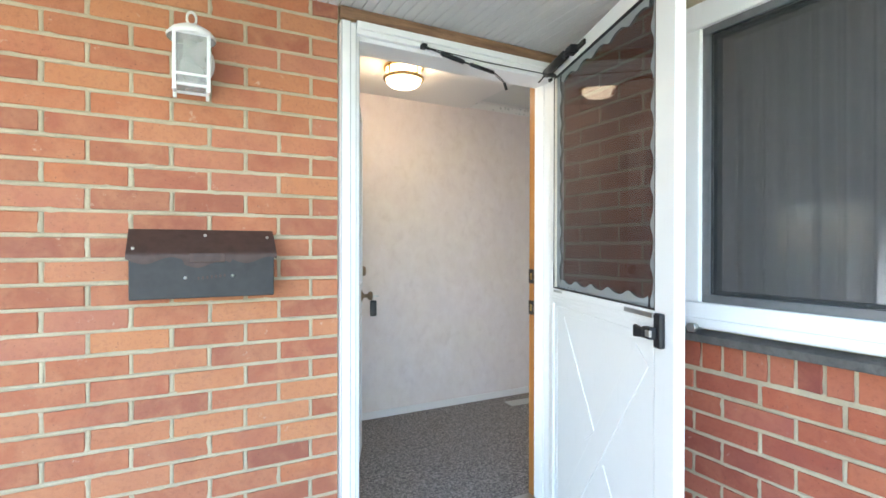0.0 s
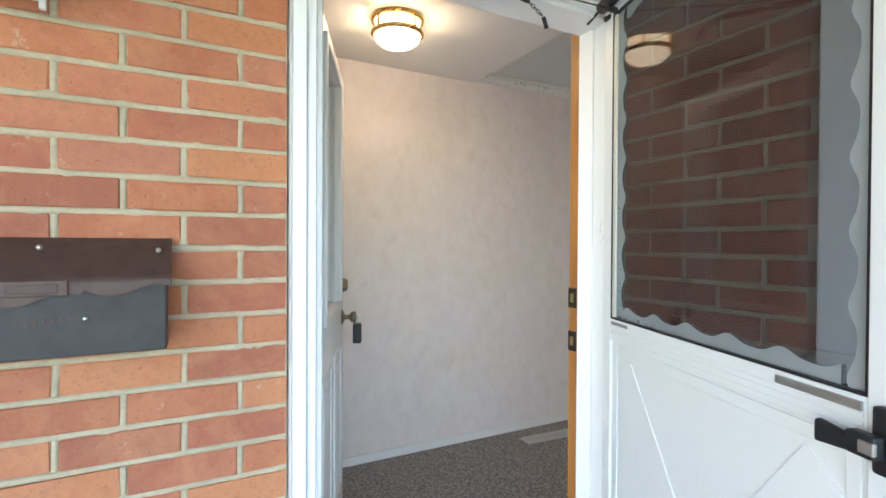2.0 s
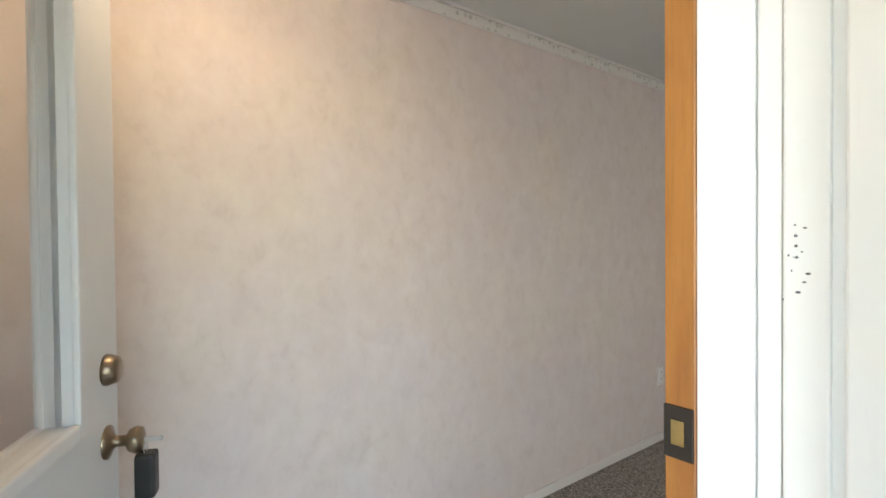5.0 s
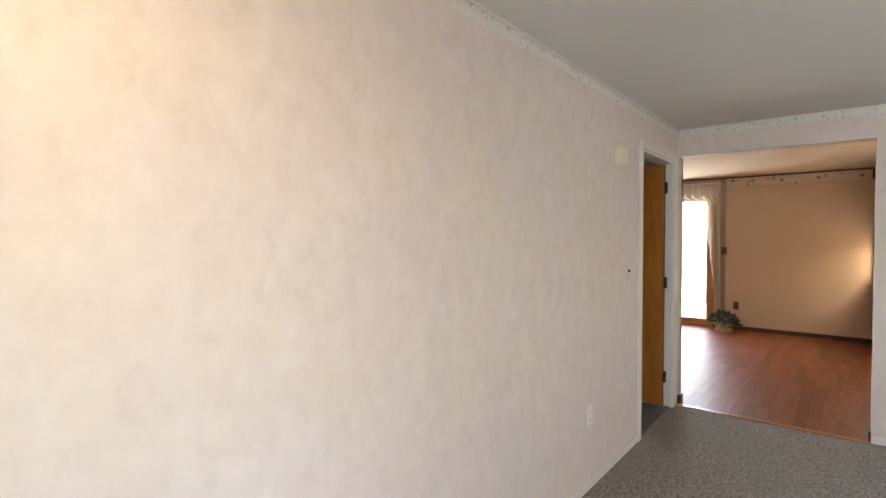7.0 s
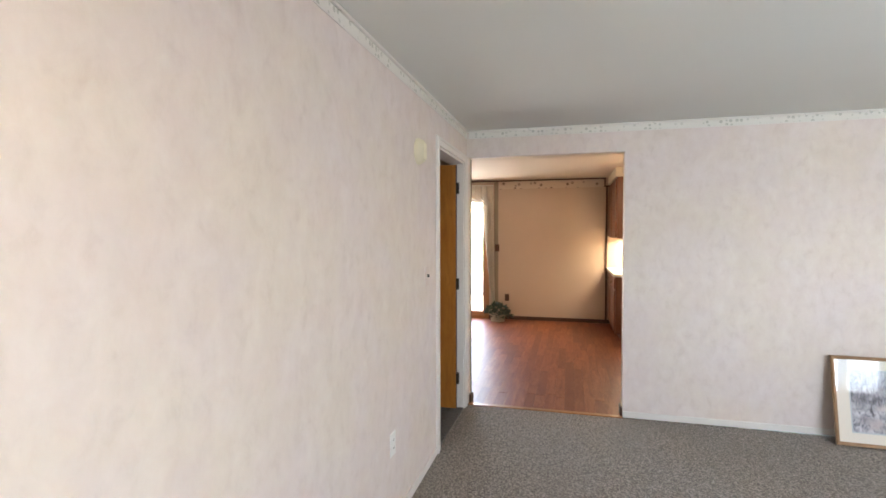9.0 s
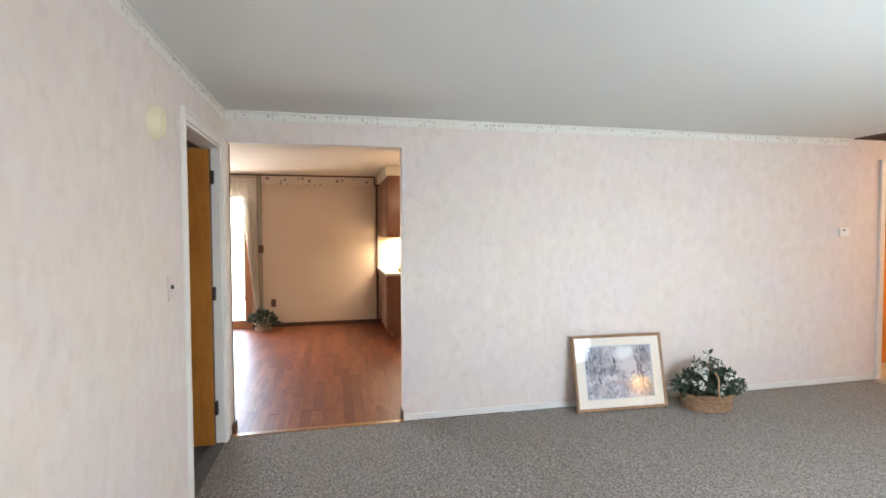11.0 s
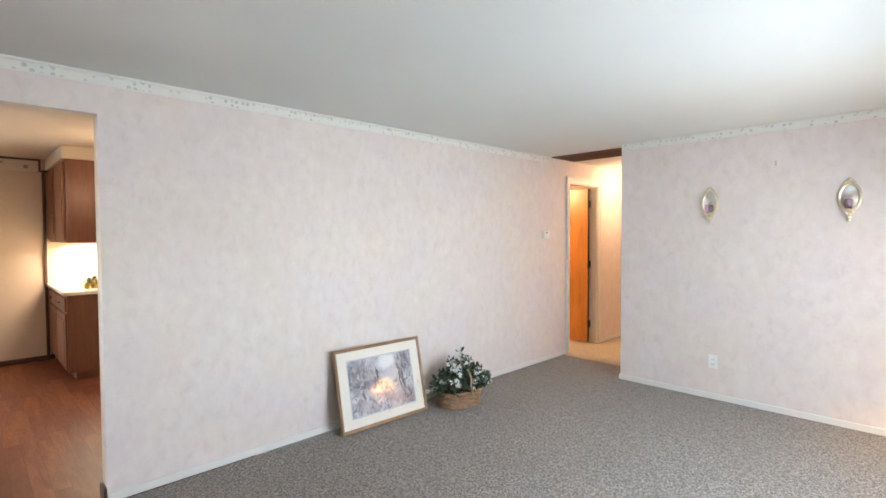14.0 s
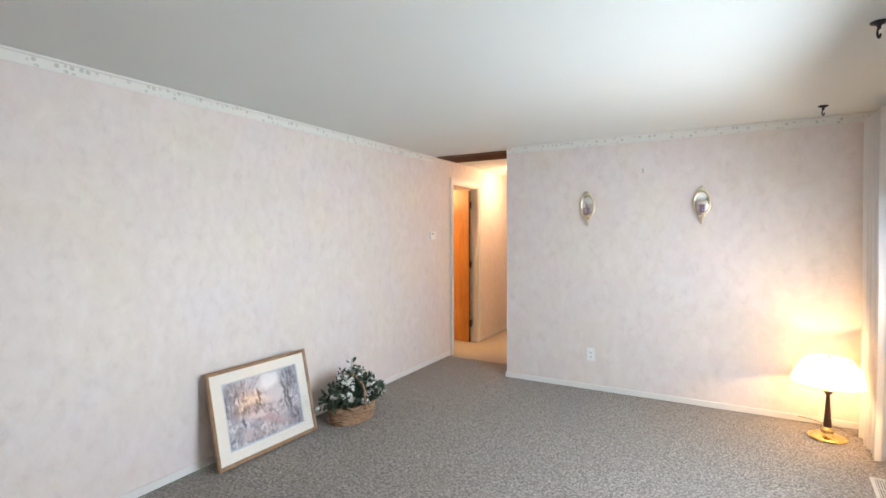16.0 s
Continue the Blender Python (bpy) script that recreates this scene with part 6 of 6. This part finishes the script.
def plank_mesh(l, w):
    bm = bmesh.new()
    box(bm, 0.0003, l - 0.0003, 0.0003, w - 0.0003, -0.0095, 0.0, 0.0)
    return bm


shared = {}
w = 0.085
row = 0
y = -0.59
while y < 3.2:
    x = X1 + 0.022 - rng.uniform(0, 0.7)
    while x < 9.39:
        l = rng.choice((0.5, 0.65, 0.8, 0.95))
        a, b = max(x, X1 + 0.022), min(x + l, 9.399)
        if b - a > 0.05:
            key = round(b - a, 2)
            if key not in shared:
                o = mesh("plank", plank_mesh(key, w), PLANK, floor_k, pose(a, y, 0))
                shared[key] = o.data
            else:
                o = new("plank", shared[key])
                o.parent, o.matrix_basis = floor_k, pose(a, y, 0)
        x += l
    y += w
    row += 1

# ---- pieces: bricks ----
COURSE, LENGTH, JOINT = 0.0705, 0.2133, 0.0125
rng = random.Random(5)


def brick_mesh(l, h, t=0.07, seed=0, mat=None):
    """One brick, its face at y = 0, slightly uneven."""
    r = random.Random(seed)
    bm = bmesh.new()
    vs = box(bm, 0, l, 0, t, 0, h, 0.0028)
    for v in bm.verts:
        v.co += Vector((r.uniform(-1, 1), r.uniform(-0.6, 0.6), r.uniform(-1, 1))) * 0.0019
    bmesh.ops.recalc_face_normals(bm, faces=bm.faces)
    me = bpy.data.meshes.new("brick")
    bm.to_mesh(me)
    bm.free()
    me.materials.append(mat or BRICK)
    return me


BL, BH = LENGTH - JOINT, COURSE - JOINT
STRETCHER = [brick_mesh(BL, BH, seed=i) for i in range(7)]
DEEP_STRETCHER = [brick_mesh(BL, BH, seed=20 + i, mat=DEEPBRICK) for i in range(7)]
HALVES = {}


def piece_mesh(l, h, mat=None):
    key = (round(l, 2), round(h, 2), mat)
    if key not in HALVES:
        HALVES[key] = brick_mesh(l, h, seed=50 + len(HALVES), mat=mat)
    return HALVES[key]


def lay(me, parent, m):
    o = new("brick", me)
    o.parent, o.matrix_basis = parent, m
    return o


def join_bricks(name, placed, parent, mat):
    """The bricks far from the walk, joined into one part."""
    verts, faces = [], []
    for me, m in placed:
        n = len(verts)
        verts += [m @ v.co for v in me.vertices]
        faces += [[n + i for i in p.vertices] for p in me.polygons]
    me = bpy.data.meshes.new(name)
    me.from_pydata([tuple(v) for v in verts], [], faces)
    me.materials.append(mat)
    o = new(name, me)
    o.parent = parent
    tagged(o, "rest of the brick courses", kind="stuff")


# front wall: joints at x = -0.2047 in even courses, half a brick over in odd ones
far = []
for k in range(-22, 17):
    z = 1.404 + k * COURSE - BH / 2
    if z + BH > 2.62:
        continue
    x = -0.2047 + JOINT / 2 if k % 2 == 0 else -0.098 + JOINT / 2
    first = True
    while x > -5.0:
        l = min(BL, -0.002 - x) if first else BL
        jit = pose(x + rng.uniform(-1, 1) * 0.0015, rng.uniform(-1, 1) * 0.0018, z + rng.uniform(-1, 1) * 0.0012, 0, rng.uniform(-0.35, 0.35), 0)
        me = rng.choice(STRETCHER) if l > BL - 0.001 else piece_mesh(l, BH)
        if x > -1.3 and -0.1 < z < 2.06:
            lay(me, front, jit)
        else:
            far.append((me, jit))
        x -= LENGTH
        first = False
    # over the door
    if z > 2.02:
        x = 0.001
        while x < XO - 0.1:
            far.append((STRETCHER[k % 7], pose(x, 0, z)))
            x += LENGTH
join_bricks("far_bricks", far, front, BRICK)


def mortar_beads(name, runs, parent, seed):
    """Uneven mortar left proud along the joints; runs: (start, along, length, outward)."""
    r = random.Random(seed)
    bm = bmesh.new()
    for start, along, length, out in runs:
        n = max(3, int(length / 0.022))
        side = along.cross(out)
        rows = []
        for i in range(n + 1):
            p = start + along * (length * i / n)
            w0, w1 = JOINT * (0.42 + r.uniform(0, 0.16)), JOINT * (0.42 + r.uniform(0, 0.16))
            if r.random() < 0.10:
                w0 += r.uniform(0.002, 0.007)
            if r.random() < 0.07:
                w1 += r.uniform(0.002, 0.006)
            lift = r.uniform(-0.0032, 0.0016)
            rows.append([bm.verts.new(p + side * w1 - out * 0.0045), bm.verts.new(p + side * w1 * 0.7 + out * lift), bm.verts.new(p - side * w0 * 0.7 + out * (lift + r.uniform(-0.001, 0.0012))), bm.verts.new(p - side * w0 - out * 0.0045)])
        for a, b in zip(rows, rows[1:]):
            for q in range(3):
                bm.faces.new((a[q], b[q], b[q + 1], a[q + 1])).smooth = True
    mesh(name, bm, MORTAR, parent, label="sandy mortar standing proud in the joints", kind="stuff")


EX, EY, EZ = Vector((1, 0, 0)), Vector((0, 1, 0)), Vector((0, 0, 1))
runs = []
for k in range(-22, 10):
    z = 1.404 + k * COURSE
    if not -0.12 < z < 2.07:
        continue
    runs.append((Vector((-2.0, 0.0, z + COURSE / 2)), EX, 1.996, -EY))
    x = -0.2047 if k % 2 == 0 else -0.098
    while x > -2.0:
        runs.append((Vector((x, 0.0, z - BH / 2)), EZ, BH, -EY))
        x -= LENGTH
mortar_beads("mortar_joints", runs, front, 31)

# side wall: faces -x; a course of bricks on edge under the window sill
far = []
turn = pose(0, 0, 0, 0, 0, -90)
y0, y1, z0, z1 = WIN
for k in range(-14, 27):
    z = 0.754 + k * COURSE - BH / 2
    if z + BH > 2.62:
        continue
    y = -0.029 if k % 2 == 0 else -0.127
    in_window = z + BH > 0.80 and z < z1
    pos = [(-0.003, y + JOINT / 2)] if y + JOINT / 2 < -0.03 else []
    p = y - JOINT / 2
    while p > -4.0:
        pos.append((p, p - BL))
        p -= LENGTH
    for a, b in pos:
        runs = [(a, b)]
        if in_window:
            runs = [(a, max(b, y1 + 0.003))] if a > y1 + 0.02 else []
            if b < y0 - 0.02:
                runs.append((min(a, y0 - 0.003), b))
        for c, e in runs:
            l = c - e
            if l < 0.012:
                continue
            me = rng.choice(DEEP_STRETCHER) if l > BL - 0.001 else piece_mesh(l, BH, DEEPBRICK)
            jit = pose(XO + rng.uniform(-1, 1) * 0.0018, c, z + rng.uniform(-1, 1) * 0.0012) @ turn
            if c > -1.5 and -0.1 < z < 2.06:
                lay(me, side, jit)
            else:
                far.append((me, jit))
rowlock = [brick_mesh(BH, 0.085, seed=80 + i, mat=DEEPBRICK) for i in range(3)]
for i in range(39):
    y = -0.562 - i * COURSE
    me, jit = rowlock[i % 3], pose(XO - 0.002 + rng.uniform(-1, 1) * 0.002, y, 0.800 + rng.uniform(-1, 1) * 0.001) @ turn
    if y > -1.5:
        lay(me, side, jit)
    else:
        far.append((me, jit))
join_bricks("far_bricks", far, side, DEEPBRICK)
runs = []
for k in range(-14, 0):
    z = 0.754 + k * COURSE
    if z < -0.12:
        continue
    runs.append((Vector((XO, -2.0, z + COURSE / 2)), EY, 1.996, -EX))
    y = -0.029 if k % 2 == 0 else -0.127
    while y > -2.0:
        if y < -0.03:
            runs.append((Vector((XO, y, z - BH / 2)), EZ, BH, -EX))
        y -= LENGTH
for i in range(20):
    runs.append((Vector((XO, -0.562 - i * COURSE + JOINT / 2, 0.80)), EZ, 0.085, -EX))
mortar_beads("mortar_joints", runs, side, 32)
